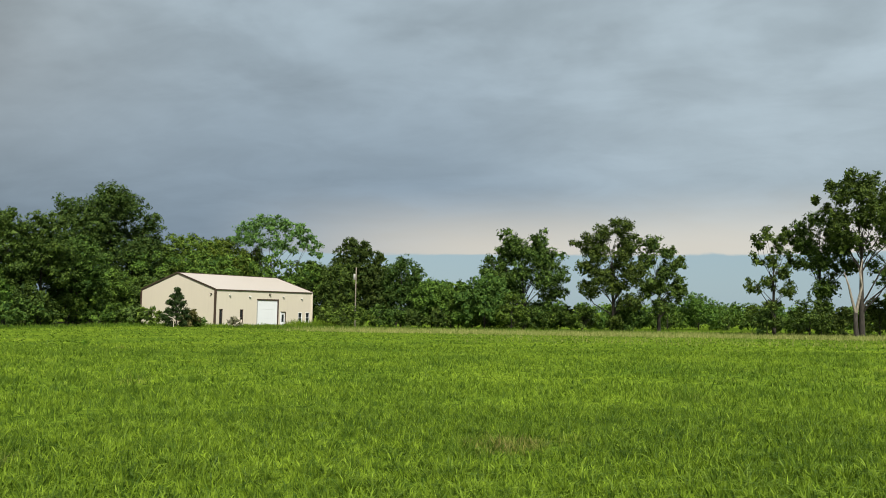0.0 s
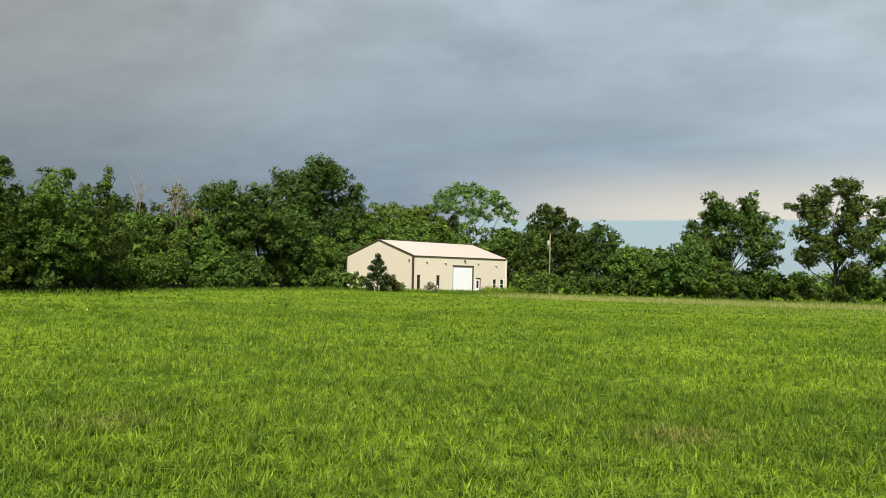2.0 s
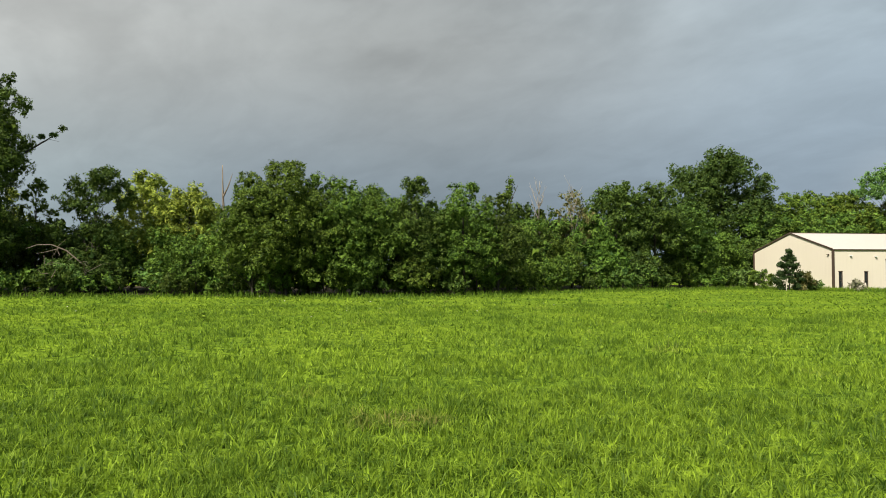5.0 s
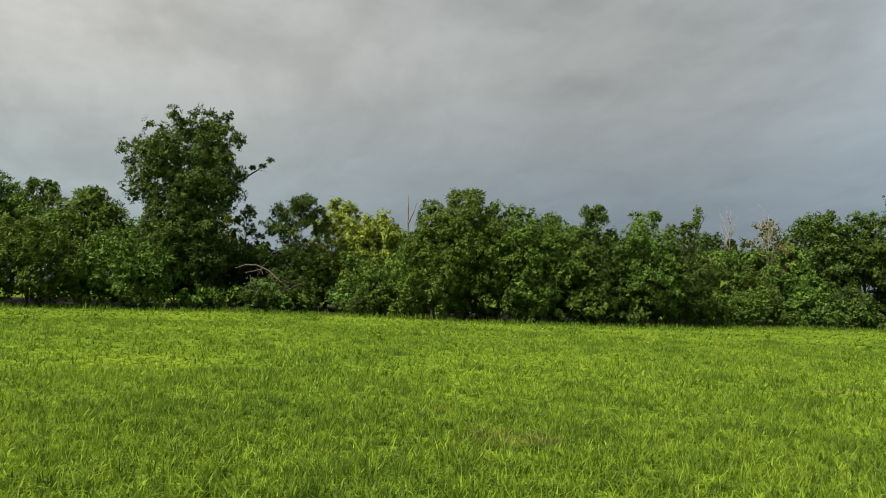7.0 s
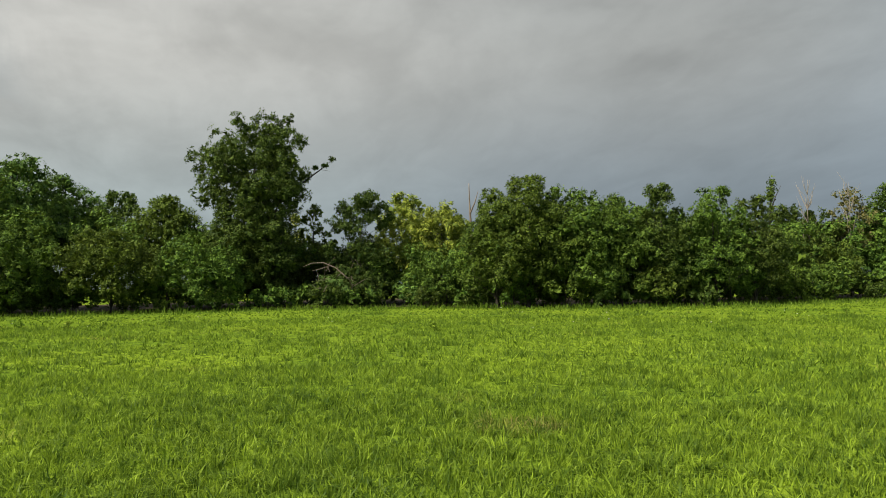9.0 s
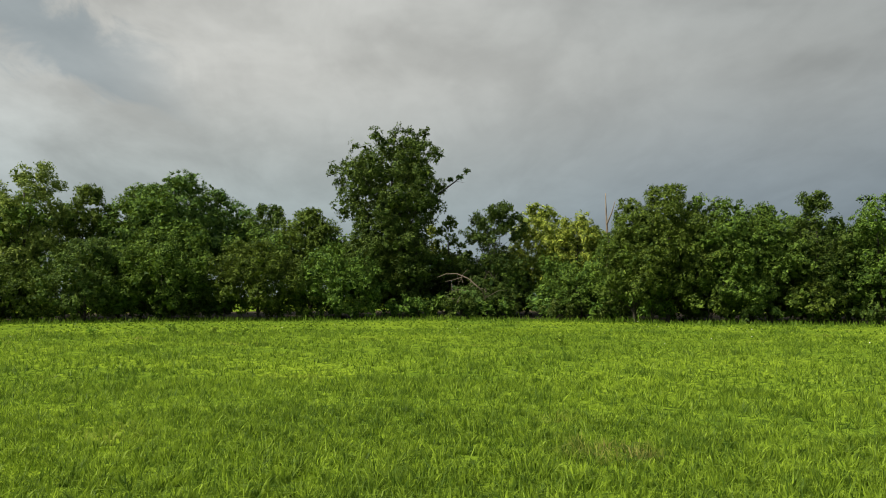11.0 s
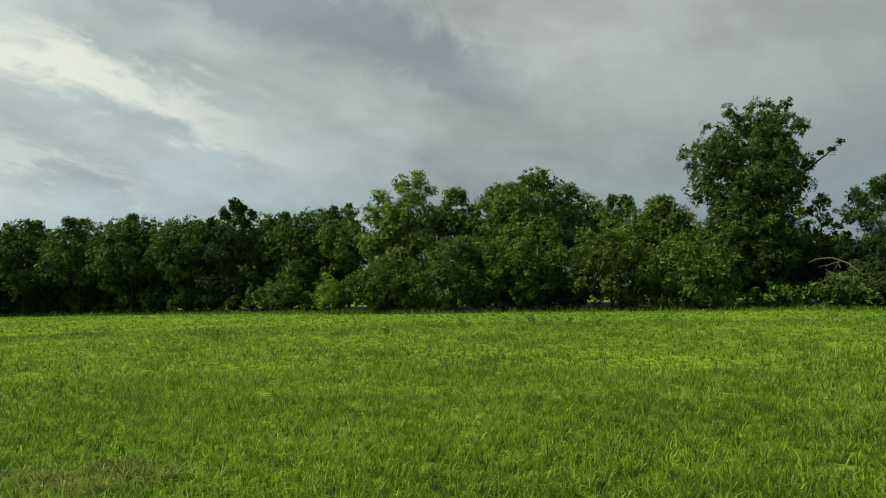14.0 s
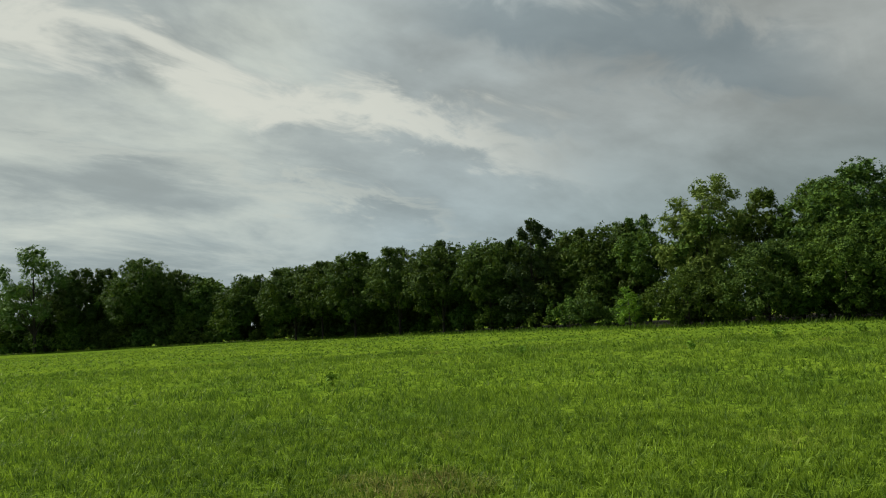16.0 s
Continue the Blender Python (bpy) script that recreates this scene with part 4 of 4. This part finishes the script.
DOOR = (7.0, 0.0, 10.85, 3.68)
PDOOR = (11.35, 0.1, 12.27, 2.08)
WINS = ((0.72, 0.36, 1.17, 2.36), (4.10, 0.36, 4.56, 2.33), (14.80, 0.60, 15.50, 1.98), (16.30, 0.60, 17.02, 1.98))
wall_front = part("wall", holed_wall(SHED_L, EAVE, (DOOR, PDOOR) + WINS, 0.16), CREAM, shed)
wall_back = part("wall", holed_wall(SHED_L, EAVE, (), 0.16), CREAM, shed)
wall_back.matrix_local = pose(SHED_L, SHED_D, 0, 0, 0, 180)
wall_gable = part("wall", holed_wall(SHED_D - 0.34, EAVE, (), 0.16, RIDGE - EAVE), CREAM, shed)
wall_gable.matrix_local = pose(0, SHED_D - 0.17, 0, 0, 0, -90)
wall_end = part("wall", holed_wall(SHED_D - 0.34, EAVE, (), 0.16, RIDGE - EAVE), CREAM, shed)
wall_end.matrix_local = pose(SHED_L, 0.17, 0, 0, 0, 90)


def roof_slope(sign):
    bm = bmesh.new()
    over, t = 0.07, 0.08
    y0 = -over if sign > 0 else SHED_D + over
    slope = (RIDGE - EAVE) / (SHED_D / 2)
    z0 = EAVE - over * slope + 0.05
    pts = [(-over, y0, z0), (SHED_L + over, y0, z0), (SHED_L + over, SHED_D / 2, RIDGE + 0.05), (-over, SHED_D / 2, RIDGE + 0.05)]
    lo = [bm.verts.new(p) for p in pts]
    hi = [bm.verts.new((p[0], p[1], p[2] + t)) for p in pts]
    bm.faces.new(hi)
    bm.faces.new(lo[::-1])
    for i in range(4):
        j = (i + 1) % 4
        bm.faces.new((lo[i], lo[j], hi[j], hi[i]))
    bmesh.ops.recalc_face_normals(bm, faces=bm.faces)
    return bm


part("roof", roof_slope(1), ROOF_PAINT, shed, "pale sheet-metal roof slope")
part("roof", roof_slope(-1), ROOF_PAINT, shed, "pale sheet-metal roof slope")
part("ridge_cap", box(-0.07, SHED_D / 2 - 0.14, RIDGE + 0.11, SHED_L + 0.07, SHED_D / 2 + 0.14, RIDGE + 0.18, 0.02), BROWN_TRIM, shed, "dark brown ridge cap")
for x, y in ((0, 0), (SHED_L, 0), (0, SHED_D), (SHED_L, SHED_D)):
    part("corner_trim", box(x - 0.11, y - 0.11, 0, x + 0.11, y + 0.11, EAVE - 0.02, 0.01), BROWN_TRIM if (x, y) != (SHED_L, 0) else CREAM, shed, "dark brown corner trim" if (x, y) != (SHED_L, 0) else "")
slope_deg = math.degrees(math.atan2(RIDGE - EAVE, SHED_D / 2))
rake = math.hypot(SHED_D / 2 + 0.08, (RIDGE - EAVE) * (1 + 0.16 / SHED_D))
for x in (-0.135, SHED_L + 0.075):
    for sgn in (1, -1):
        trim = part("rake_trim", box(0, 0, -0.02, 0.06, rake, 0.14, 0.01), BROWN_TRIM, shed, "dark brown gable edge trim")
        if sgn > 0:
            trim.matrix_local = pose(x, -0.08, EAVE + 0.03, slope_deg, 0, 0)
        else:
            trim.matrix_local = pose(x + 0.06, SHED_D + 0.08, EAVE + 0.03, slope_deg, 0, 180)
part("eave_trim", box(-0.06, -0.125, EAVE - 0.03, SHED_L + 0.06, -0.08, EAVE + 0.09, 0.01), BROWN_TRIM, shed, "dark brown eave trim")

# roller door: panels with grooves in a dark frame
big_door = part("overhead_door", box(DOOR[0] + 0.1, 0.10, 0.0, DOOR[2] - 0.1, 0.12, DOOR[3] - 0.1), WHITE_PAINT, shed, "large white overhead door")
for i in range(6):
    z = 0.02 + i * 0.595
    part("door_panel", box(DOOR[0] + 0.11, 0.05, z, DOOR[2] - 0.11, 0.10, z + 0.588, 0.006), WHITE_PAINT, big_door)
part("door_frame", box(DOOR[2] - 0.10, -0.04, 0, DOOR[2] + 0.08, 0.14, DOOR[3] - 0.02, 0.01), BROWN_TRIM, shed, "dark brown door jamb")
part("door_frame", box(DOOR[0] - 0.06, -0.03, 0, DOOR[0] + 0.10, 0.14, DOOR[3] - 0.02, 0.01), GREY_METAL, shed)
part("door_frame", box(DOOR[0] - 0.06, -0.04, DOOR[3] - 0.10, DOOR[2] + 0.08, 0.14, DOOR[3] + 0.08, 0.01), BROWN_TRIM, shed, "dark brown door head")

side_door = part("side_door", box(PDOOR[0] + 0.06, 0.05, PDOOR[1], PDOOR[2] - 0.06, 0.10, PDOOR[3] - 0.06, 0.008), WHITE_PAINT, shed, "white side door with dark glass")
part("door_glass", box(PDOOR[0] + 0.24, 0.035, 0.75, PDOOR[2] - 0.28, 0.049, 1.75, 0.004), GLASS, side_door, "dark narrow door glass")
part("door_knob", box(PDOOR[0] + 0.12, -0.01, 1.02, PDOOR[0] + 0.18, 0.05, 1.08, 0.015), GREY_METAL, side_door)
part("door_frame", box(PDOOR[0] - 0.06, -0.03, PDOOR[1], PDOOR[0] + 0.06, 0.12, PDOOR[3], 0.008), WHITE_PAINT, shed)
part("door_frame", box(PDOOR[2] - 0.06, -0.03, PDOOR[1], PDOOR[2] + 0.06, 0.12, PDOOR[3], 0.008), BROWN_TRIM, shed)
part("door_frame", box(PDOOR[0] - 0.06, -0.03, PDOOR[3] - 0.06, PDOOR[2] + 0.06, 0.12, PDOOR[3] + 0.06, 0.008), BROWN_TRIM, shed)
part("doorstep", box(PDOOR[0] - 0.2, -0.8, -0.2, PDOOR[2] + 0.2, -0.02, 0.09, 0.02), GREY_METAL, shed, "grey concrete doorstep")

for x0, z0, x1, z1 in WINS:
    win = part("window", box(x0 + 0.03, 0.07, z0 + 0.03, x1 - 0.03, 0.09, z1 - 0.03), GLASS, shed, "narrow dark-framed window with dark glass" if x0 < 5 else "white-framed sash window with dark glass")
    m = 0.025
    edge_paint = BROWN_TRIM if x0 < 5 else WHITE_PAINT
    for a in ((x0 - 0.02, z0, x0 + m, z1), (x1 - m, z0, x1 + 0.02, z1), (x0 - 0.06, z0 - 0.05, x1 + 0.06, z0 + m), (x0 - 0.06, z1 - m, x1 + 0.06, z1 + 0.05),
              (x0, (z0 + z1) / 2 - 0.03, x1, (z0 + z1) / 2 + 0.03)):
        part("frame", box(a[0], -0.025, a[1], a[2], 0.068, a[3], 0.006), edge_paint, win)

for x, z, big in ((2.25, 4.08, 0), (5.6, 3.98, 0), (9.2, 4.28, 1), (11.74, 4.07, 0), (15.35, 3.88, 0)):
    lamp = part("wall_lamp", box(x - 0.10 - 0.02 * big, -0.05, z - 0.06, x + 0.10 + 0.02 * big, -0.02, z + 0.10 + 0.12 * big, 0.01), BROWN_TRIM if big else GREY_METAL, shed, "small wall lamp under the eave")
    part("lamp_hood", box(x - 0.13, -0.24, z + 0.02, x + 0.13, -0.05, z + 0.09, 0.02), BROWN_TRIM if big else WHITE_PAINT, lamp)
lamp = part("wall_lamp", box(-0.05, 0.55, 4.16, -0.02, 0.75, 4.30, 0.01), BROWN_TRIM, shed, "small dark lamp on the gable wall")
part("lamp_hood", box(-0.22, 0.52, 4.24, -0.05, 0.78, 4.31, 0.02), BROWN_TRIM, lamp)

# ---------------------------------------------------------------- pole, snags and fallen limb
pole = empty("utility_pole", pose(21.9, 106.0, float(ground_z(21.9, 106.0))))
tagged(pole, "weathered wooden utility pole with a pale transformer", "pole")
tp = Tubes(8)
tp.add([(0, 0, -0.3), (0.02, 0, 4), (0.03, 0, 8.5)], [0.10, 0.085, 0.065])
under("pole_shaft", tp.mesh("pole_shaft", BARK_GREY), pole)
tp = Tubes(10)
tp.add([(-0.24, -0.2, 6.7), (-0.24, -0.2, 6.72), (-0.24, -0.2, 7.5), (-0.24, -0.2, 7.55)], [0.09, 0.15, 0.15, 0.06])
under("transformer", tp.mesh("transformer", GREY_METAL), pole, "pale grey transformer can")


def snag(name, label, x, y, height, thick, twigs, seed, pale=True, leafy=0, bark=None):
    """A dead stem with broken twigs."""
    rng = np.random.default_rng(seed)
    root = empty(name, pose(x, y, float(ground_z(x, y))))
    tagged(root, label, "dead tree")
    t = Tubes(6)
    s = np.linspace(0, 1, 9)
    stem = np.stack([np.cumsum(rng.normal(size=9)) * 0.05, np.cumsum(rng.normal(size=9)) * 0.05, s * height - 0.1 * (s == 0)], 1)
    t.add(stem, thick * (1.05 - 0.9 * s))
    wood = bark or (BARK_GREY if pale else BARK)
    under("stem", t.mesh("stem", wood), root)
    for _ in range(twigs):
        i = int(rng.integers(3, 8))
        a = rng.random() * 2 * np.pi
        ln = height * rng.uniform(0.10, 0.28)
        e = stem[i] + np.array((math.cos(a) * ln * 0.38, math.sin(a) * ln * 0.38, ln * 0.92))
        m = (stem[i] + e) / 2 + rng.normal(size=3) * 0.06 * ln
        twig = Tubes(5)
        twig.add([stem[i], m, e], [thick * 0.4, thick * 0.25, thick * 0.08])
        under("twig", twig.mesh("twig", wood), root)
    if leafy:
        c = stem[2:] + rng.normal(size=(7, 3)) * 0.1
        v, f = leaves(rng, np.repeat(c, 2, 0) + rng.normal(size=(14, 3)) * (0.12, 0.12, 0.35), np.full(14, 0.42), leafy, 0.26, 1.2)
        under("vine", mesh_from("vine", v, f, LEAF["green"]), root, "green vine round the stem")
    return root


snag("snag", "tall bare bleached dead stem among the saplings", -38.5, 46.1, 9.7, 0.19, 1, 5, bark=BARK_OLD)
snag("snag", "dead stem thickly wrapped in green vine", -25.95, 72.1, 10.4, 0.16, 2, 6, False, 1100)
snag("snag", "bare grey dead tree with fine forked twigs", -23.7, 76.1, 11.0, 0.085, 24, 8)
snag("snag", "bare grey dead tree with fine forked twigs", -21.0, 78.0, 10.6, 0.08, 20, 9)
fork = empty("snag", pose(64.9, 61.8, float(ground_z(64.9, 61.8))))
tagged(fork, "stout forked trunk with bleached bare limbs", "dead tree")
t = Tubes(8)
t.add([(0.1, 0.0, -0.2), (0.0, 0.0, 1.2), (0.05, 0.0, 2.6)], [0.30, 0.23, 0.19])
under("stem", t.mesh("stem", BARK), fork, "dark lower stem")
t = Tubes(7)
t.add([(0.05, 0.0, 2.5), (-0.3, 0.1, 4.0), (-0.45, 0.3, 5.4), (-0.9, 0.4, 6.8)], [0.15, 0.13, 0.10, 0.04])
under("limb", t.mesh("limb", BARK_GREY), fork, "bleached bare limb")
t = Tubes(7)
t.add([(0.08, 0.0, 2.5), (0.35, -0.1, 3.8), (0.75, -0.2, 5.3), (0.95, 0.1, 6.9), (1.4, 0.2, 8.2)], [0.17, 0.15, 0.12, 0.09, 0.04])
t.add([(0.75, -0.2, 5.3), (0.35, -0.4, 6.3), (0.3, -0.3, 7.2)], [0.07, 0.045, 0.02])
under("limb", t.mesh("limb", BARK_GREY), fork, "bleached bare limb")
snag("snag", "thin bare dead stem beside the vines", -22.6, 57.5, 8.4, 0.06, 3, 10, False)

limb = empty("fallen_limb", pose(-42.8, 35.2, float(ground_z(-42.8, 35.2))))
tagged(limb, "bleached broken limb hanging out of the bushes", "fallen limb")
t = Tubes(6)
t.add([(-1.1, -1.3, 3.15), (-0.7, -0.8, 3.4), (-0.25, -0.1, 3.42), (0.25, 0.6, 3.05), (0.6, 1.1, 2.5), (0.8, 1.5, 2.1)], [0.012, 0.03, 0.042, 0.05, 0.055, 0.06])
t.add([(0.0, 0.35, 3.2), (-0.5, -0.3, 2.95), (-0.9, -0.7, 2.85)], [0.03, 0.02, 0.01])
t.add([(-0.25, -0.1, 3.4), (-0.45, 0.2, 2.8), (-0.6, 0.1, 2.2)], [0.02, 0.015, 0.008])
t.add([(0.8, 1.5, 2.1), (-0.6, 2.9, 1.1), (-2.0, 4.0, -0.05)], [0.06, 0.065, 0.075])
twig_rng = np.random.default_rng(44)
for _ in range(16):
    p = np.array((twig_rng.uniform(-1.0, 0.9), twig_rng.uniform(-1.2, 2.4), twig_rng.uniform(1.2, 3.2)))
    q = p + twig_rng.normal(size=3) * (0.5, 0.9, 0.45)
    t.add([p, (p + q) / 2 + twig_rng.normal(size=3) * 0.18, q], [0.022, 0.015, 0.006])
under("limb_wood", t.mesh("limb_wood", BARK_OLD), limb)

# long bare bough of the tallest tree, with a tuft at its end
bough = empty("broken_bough", pose(-50.0, 35.4, float(ground_z(-50.0, 35.4))))
tagged(bough, "leaning half-bare bough with leaf tufts", "bough")
t = Tubes(5)
t.add([(-1.2, -2.2, 3.0), (-0.2, 0.0, 8.2), (1.4, 1.6, 10.0), (2.4, 2.6, 11.0), (3.2, 3.4, 11.9)], [0.14, 0.10, 0.07, 0.045, 0.015])
bough_rng = np.random.default_rng(31)
for q in range(11):
    p = np.array((0.4 + q * 0.26, 0.7 + q * 0.25, 8.9 + q * 0.27))
    e = p + bough_rng.normal(size=3) * (0.35, 0.35, 0.3) + np.array((0.25, 0.25, 0.05))
    t.add([p, (p + e) / 2 + bough_rng.normal(size=3) * 0.07, e], [0.018, 0.012, 0.005])
under("wood", t.mesh("wood", BARK), bough)
rng = np.random.default_rng(12)
tuft = np.array([(3.1, 3.3, 11.9), (2.7, 2.9, 11.4), (2.2, 2.3, 11.2), (1.6, 1.8, 10.5), (1.0, 1.2, 9.6), (0.6, 0.7, 8.8), (0.9, 1.0, 9.9)])
for place, size in zip(tuft, (0.35, 0.35, 0.3, 0.45, 0.5, 0.55, 0.5)):
    v, f = leaves(rng, place[None], np.array([size]), 90, 0.17)
    under("leaf_tuft", mesh_from("leaf_tuft", v, f, LEAF["deep"]), bough)

# shrubs round the shed
tree("spiky", -1.5, 94.2, 4.7, 1.75, name="shrub", shape="young_pine", colour="conifer", label="dark young conifer before the gable wall")
tree("bush", -0.1, 94.6, 2.2, 1.3, colour="rust", name="bush", label="brownish bush beside the gable wall")
tree("bush", 1.1, 95.2, 1.2, 0.9, colour="olive", name="bush", label="low olive bush at the shed corner")
fence_post = empty("white_post", pose(-1.75, 92.6, float(ground_z(-1.75, 92.6))))
tagged(fence_post, "small pale post standing by the conifer", "post")
part("post", box(-0.03, -0.03, -0.1, 0.03, 0.03, 1.35, 0.01), CREAM, fence_post)
tree("bush", -4.6, 97.5, 2.3, 2.3, name="bush", label="green bush against the gable wall")
tree("bush", -6.4, 98.5, 2.6, 2.2, name="bush", colour="olive", label="olive green bush at the gable's far corner")
tree("bush", 5.2, 96.6, 1.3, 1.0, name="bush", colour="blossom", cover=0.5, label="pale flowering bush under the shed's windows")

# ---------------------------------------------------------------- dry and rough grass, weeds
RIGHT = (-58, 2)


def strip(d_near, d_far):
    def keep(xy):
        d = np.hypot(xy[:, 0], xy[:, 1])
        wave = 3.0 * (swell(xy, 14.0, 2.0) - 0.5)
        az = np.degrees(np.arctan2(-xy[:, 0], xy[:, 1]))
        fade = np.clip((az + 62) / 40, 0, 1) * 6
        start = az + 9 * (swell(xy, 0.6, 9.0) - 0.5) < -9
        return (d > d_near + wave - 12 + fade) & (d < d_far + wave) & start
    return keep


grass_patch("dry_grass", 24, 2500, 50, 84, -60, -18, 2.0, 0.34, 0.04, DRY_GRASS, "scattered dry stalks in the green field")
grass_patch("dry_grass", 21, 46000, 72, 106, -60, -4, 2.0, 0.42, 0.075, DRY_GRASS, "strip of tall dry straw-coloured grass", keep=strip(86, 103))
grass_patch("rough_grass", 22, 14000, 82, 104, -60, 6, 2.0, 0.55, 0.09, ROUGH_GRASS, "rough tall green weeds before the hedge and shed", keep=lambda xy: (np.hypot(xy[:, 0], xy[:, 1]) > 93 + 6 * (swell(xy, 5.0, 4.0) - 0.5)))


def edge_grass():
    rng = np.random.default_rng(23)
    xy = np.concatenate([np.array(along_edge(0.03, rng, 0.0)) + rng.normal(size=(1, 2)) for _ in range(2)])
    xy = xy + rng.normal(size=xy.shape) * 1.2
    n = len(xy)
    h = 0.34 * (0.5 + 0.9 * rng.random(n)) * (0.6 + 0.8 * swell(xy, 2.0, 5))
    v, f = blades(rng, xy, h, 0.045 * (0.6 + rng.random(n)), 0.4 * rng.random(n), 0.5 * rng.random(n))
    tagged(new("rough_grass", mesh_from("rough_grass", v, f, ROUGH_GRASS)), "rough taller grass and weeds along the wood", "grass", kind="stuff")


edge_grass()


def shed_grass():
    """Tall uncut grass along the shed's front, higher towards its far end."""
    rng = np.random.default_rng(61)
    n = 9000
    along, out = rng.random(n) * 27 - 3, -0.5 - 2.2 * rng.random(n)
    a = radians(40)
    xy = np.stack([2.84 + along * math.cos(a) - out * math.sin(a), 97.6 + along * math.sin(a) + out * math.cos(a)], 1)
    h = np.interp(along, (-3, 10, 13, 24), (0.55, 0.5, 1.15, 1.0)) * (0.5 + 0.7 * rng.random(n)) * (0.6 + 0.6 * swell(xy, 1.2, 3))
    v, f = blades(rng, xy, h, 0.05 * (0.6 + rng.random(n)), 0.2 * rng.random(n), 0.4 * rng.random(n), True)
    tagged(new("tall_grass", mesh_from("tall_grass", v, f, GRASS)), "tall yellow-green grass along the shed's front", "grass", kind="stuff")


shed_grass()


def weed(x, y, h, r, seed):
    rng = np.random.default_rng(seed)
    root = empty("weed", pose(x, y, float(ground_z(x, y))))
    tagged(root, "dark green broadleaf weed standing in the grass", "weed", group="weeds in the field")
    t = Tubes(4)
    tips = []
    for _ in range(4):
        a = rng.random() * 6.28
        e = (math.cos(a) * r * rng.random(), math.sin(a) * r * rng.random(), h * rng.uniform(0.6, 1.0))
        t.add([(0, 0, -0.03), (e[0] * 0.4, e[1] * 0.4, e[2] * 0.55), e], [0.012, 0.009, 0.004])
        tips.append(e)
    under("stalk", t.mesh("stalk", LEAF["fresh"]), root)
    c = np.repeat(np.array(tips), 3, 0) * np.array((1, 1, 0.85)) + rng.normal(size=(12, 3)) * (0.07, 0.07, 0.06)
    v, f = leaves(rng, c, np.full(12, r * 0.6), 80, 0.10)
    under("foliage", mesh_from("foliage", v, f, LEAF["lime"]), root)


for i, (x, y) in enumerate(((-18.8, 23.6), (-34.1, 9.0), (-36.8, 13.2), (-34.4, 14.6), (-32.6, 15.5), (-28.9, 4.9), (-17.2, -5.8), (-28.5, -2.0), (-37.5, 9.5), (-38.9, 13.5), (-11.2, 47.1), (-4.7, 39.6))):
    weed(x, y, 0.38, 0.18, 300 + i)


def grass_tufts():
    """Darker, taller tufts standing out of the meadow."""
    rng = np.random.default_rng(83)
    spots = scatter(rng, 110, 6.0, 48, -50, 135, 1.5)
    xy = np.repeat(spots, 110, 0) + rng.normal(size=(len(spots) * 110, 2)) * (0.12 + 0.006 * np.repeat(np.hypot(spots[:, 0], spots[:, 1]), 110))[:, None]
    n = len(xy)
    far = np.hypot(xy[:, 0], xy[:, 1])
    v, f = blades(rng, xy, 0.29 * (0.5 + 0.7 * rng.random(n)), (0.012 + 0.0006 * far) * (0.7 + 0.6 * rng.random(n)), 0.3 * rng.random(n), 0.8 * rng.random(n), True)
    tagged(new("grass_tufts", mesh_from("grass_tufts", v, f, ROUGH_GRASS)), "darker green tufts standing in the meadow", "grass", kind="stuff")


grass_tufts()


def wildflowers():
    """Tiny white flower heads scattered over the field."""
    rng = np.random.default_rng(71)
    xy = np.concatenate([scatter(rng, 34, 28, 50, 18, 110, 2.0)])
    n = len(xy)
    p = np.stack([xy[:, 0], xy[:, 1], ground_z(xy[:, 0], xy[:, 1]) + 0.17 + 0.06 * rng.random(n)], 1)
    vs, fs = [], []
    for i in range(n):
        turn = np.arange(6) * math.pi / 3 + rng.random() * 2
        r = 0.010 + 0.010 * rng.random() + 0.0003 * float(np.hypot(xy[i, 0], xy[i, 1]))
        ring = np.stack([np.cos(turn) * r, np.sin(turn) * r, 0.3 * r * np.cos(turn * 2)], 1) + p[i]
        vs.append(np.concatenate([ring, p[i][None] + (0, 0, r * 0.7)]))
        fs += [(7 * i + k, 7 * i + (k + 1) % 6, 7 * i + 6) for k in range(6)]
    tagged(new("wildflowers", mesh_from("wildflowers", np.concatenate(vs), np.array(fs), WHITE_PAINT)), "tiny white wildflowers dotted in the meadow", "flowers", kind="stuff")


wildflowers()
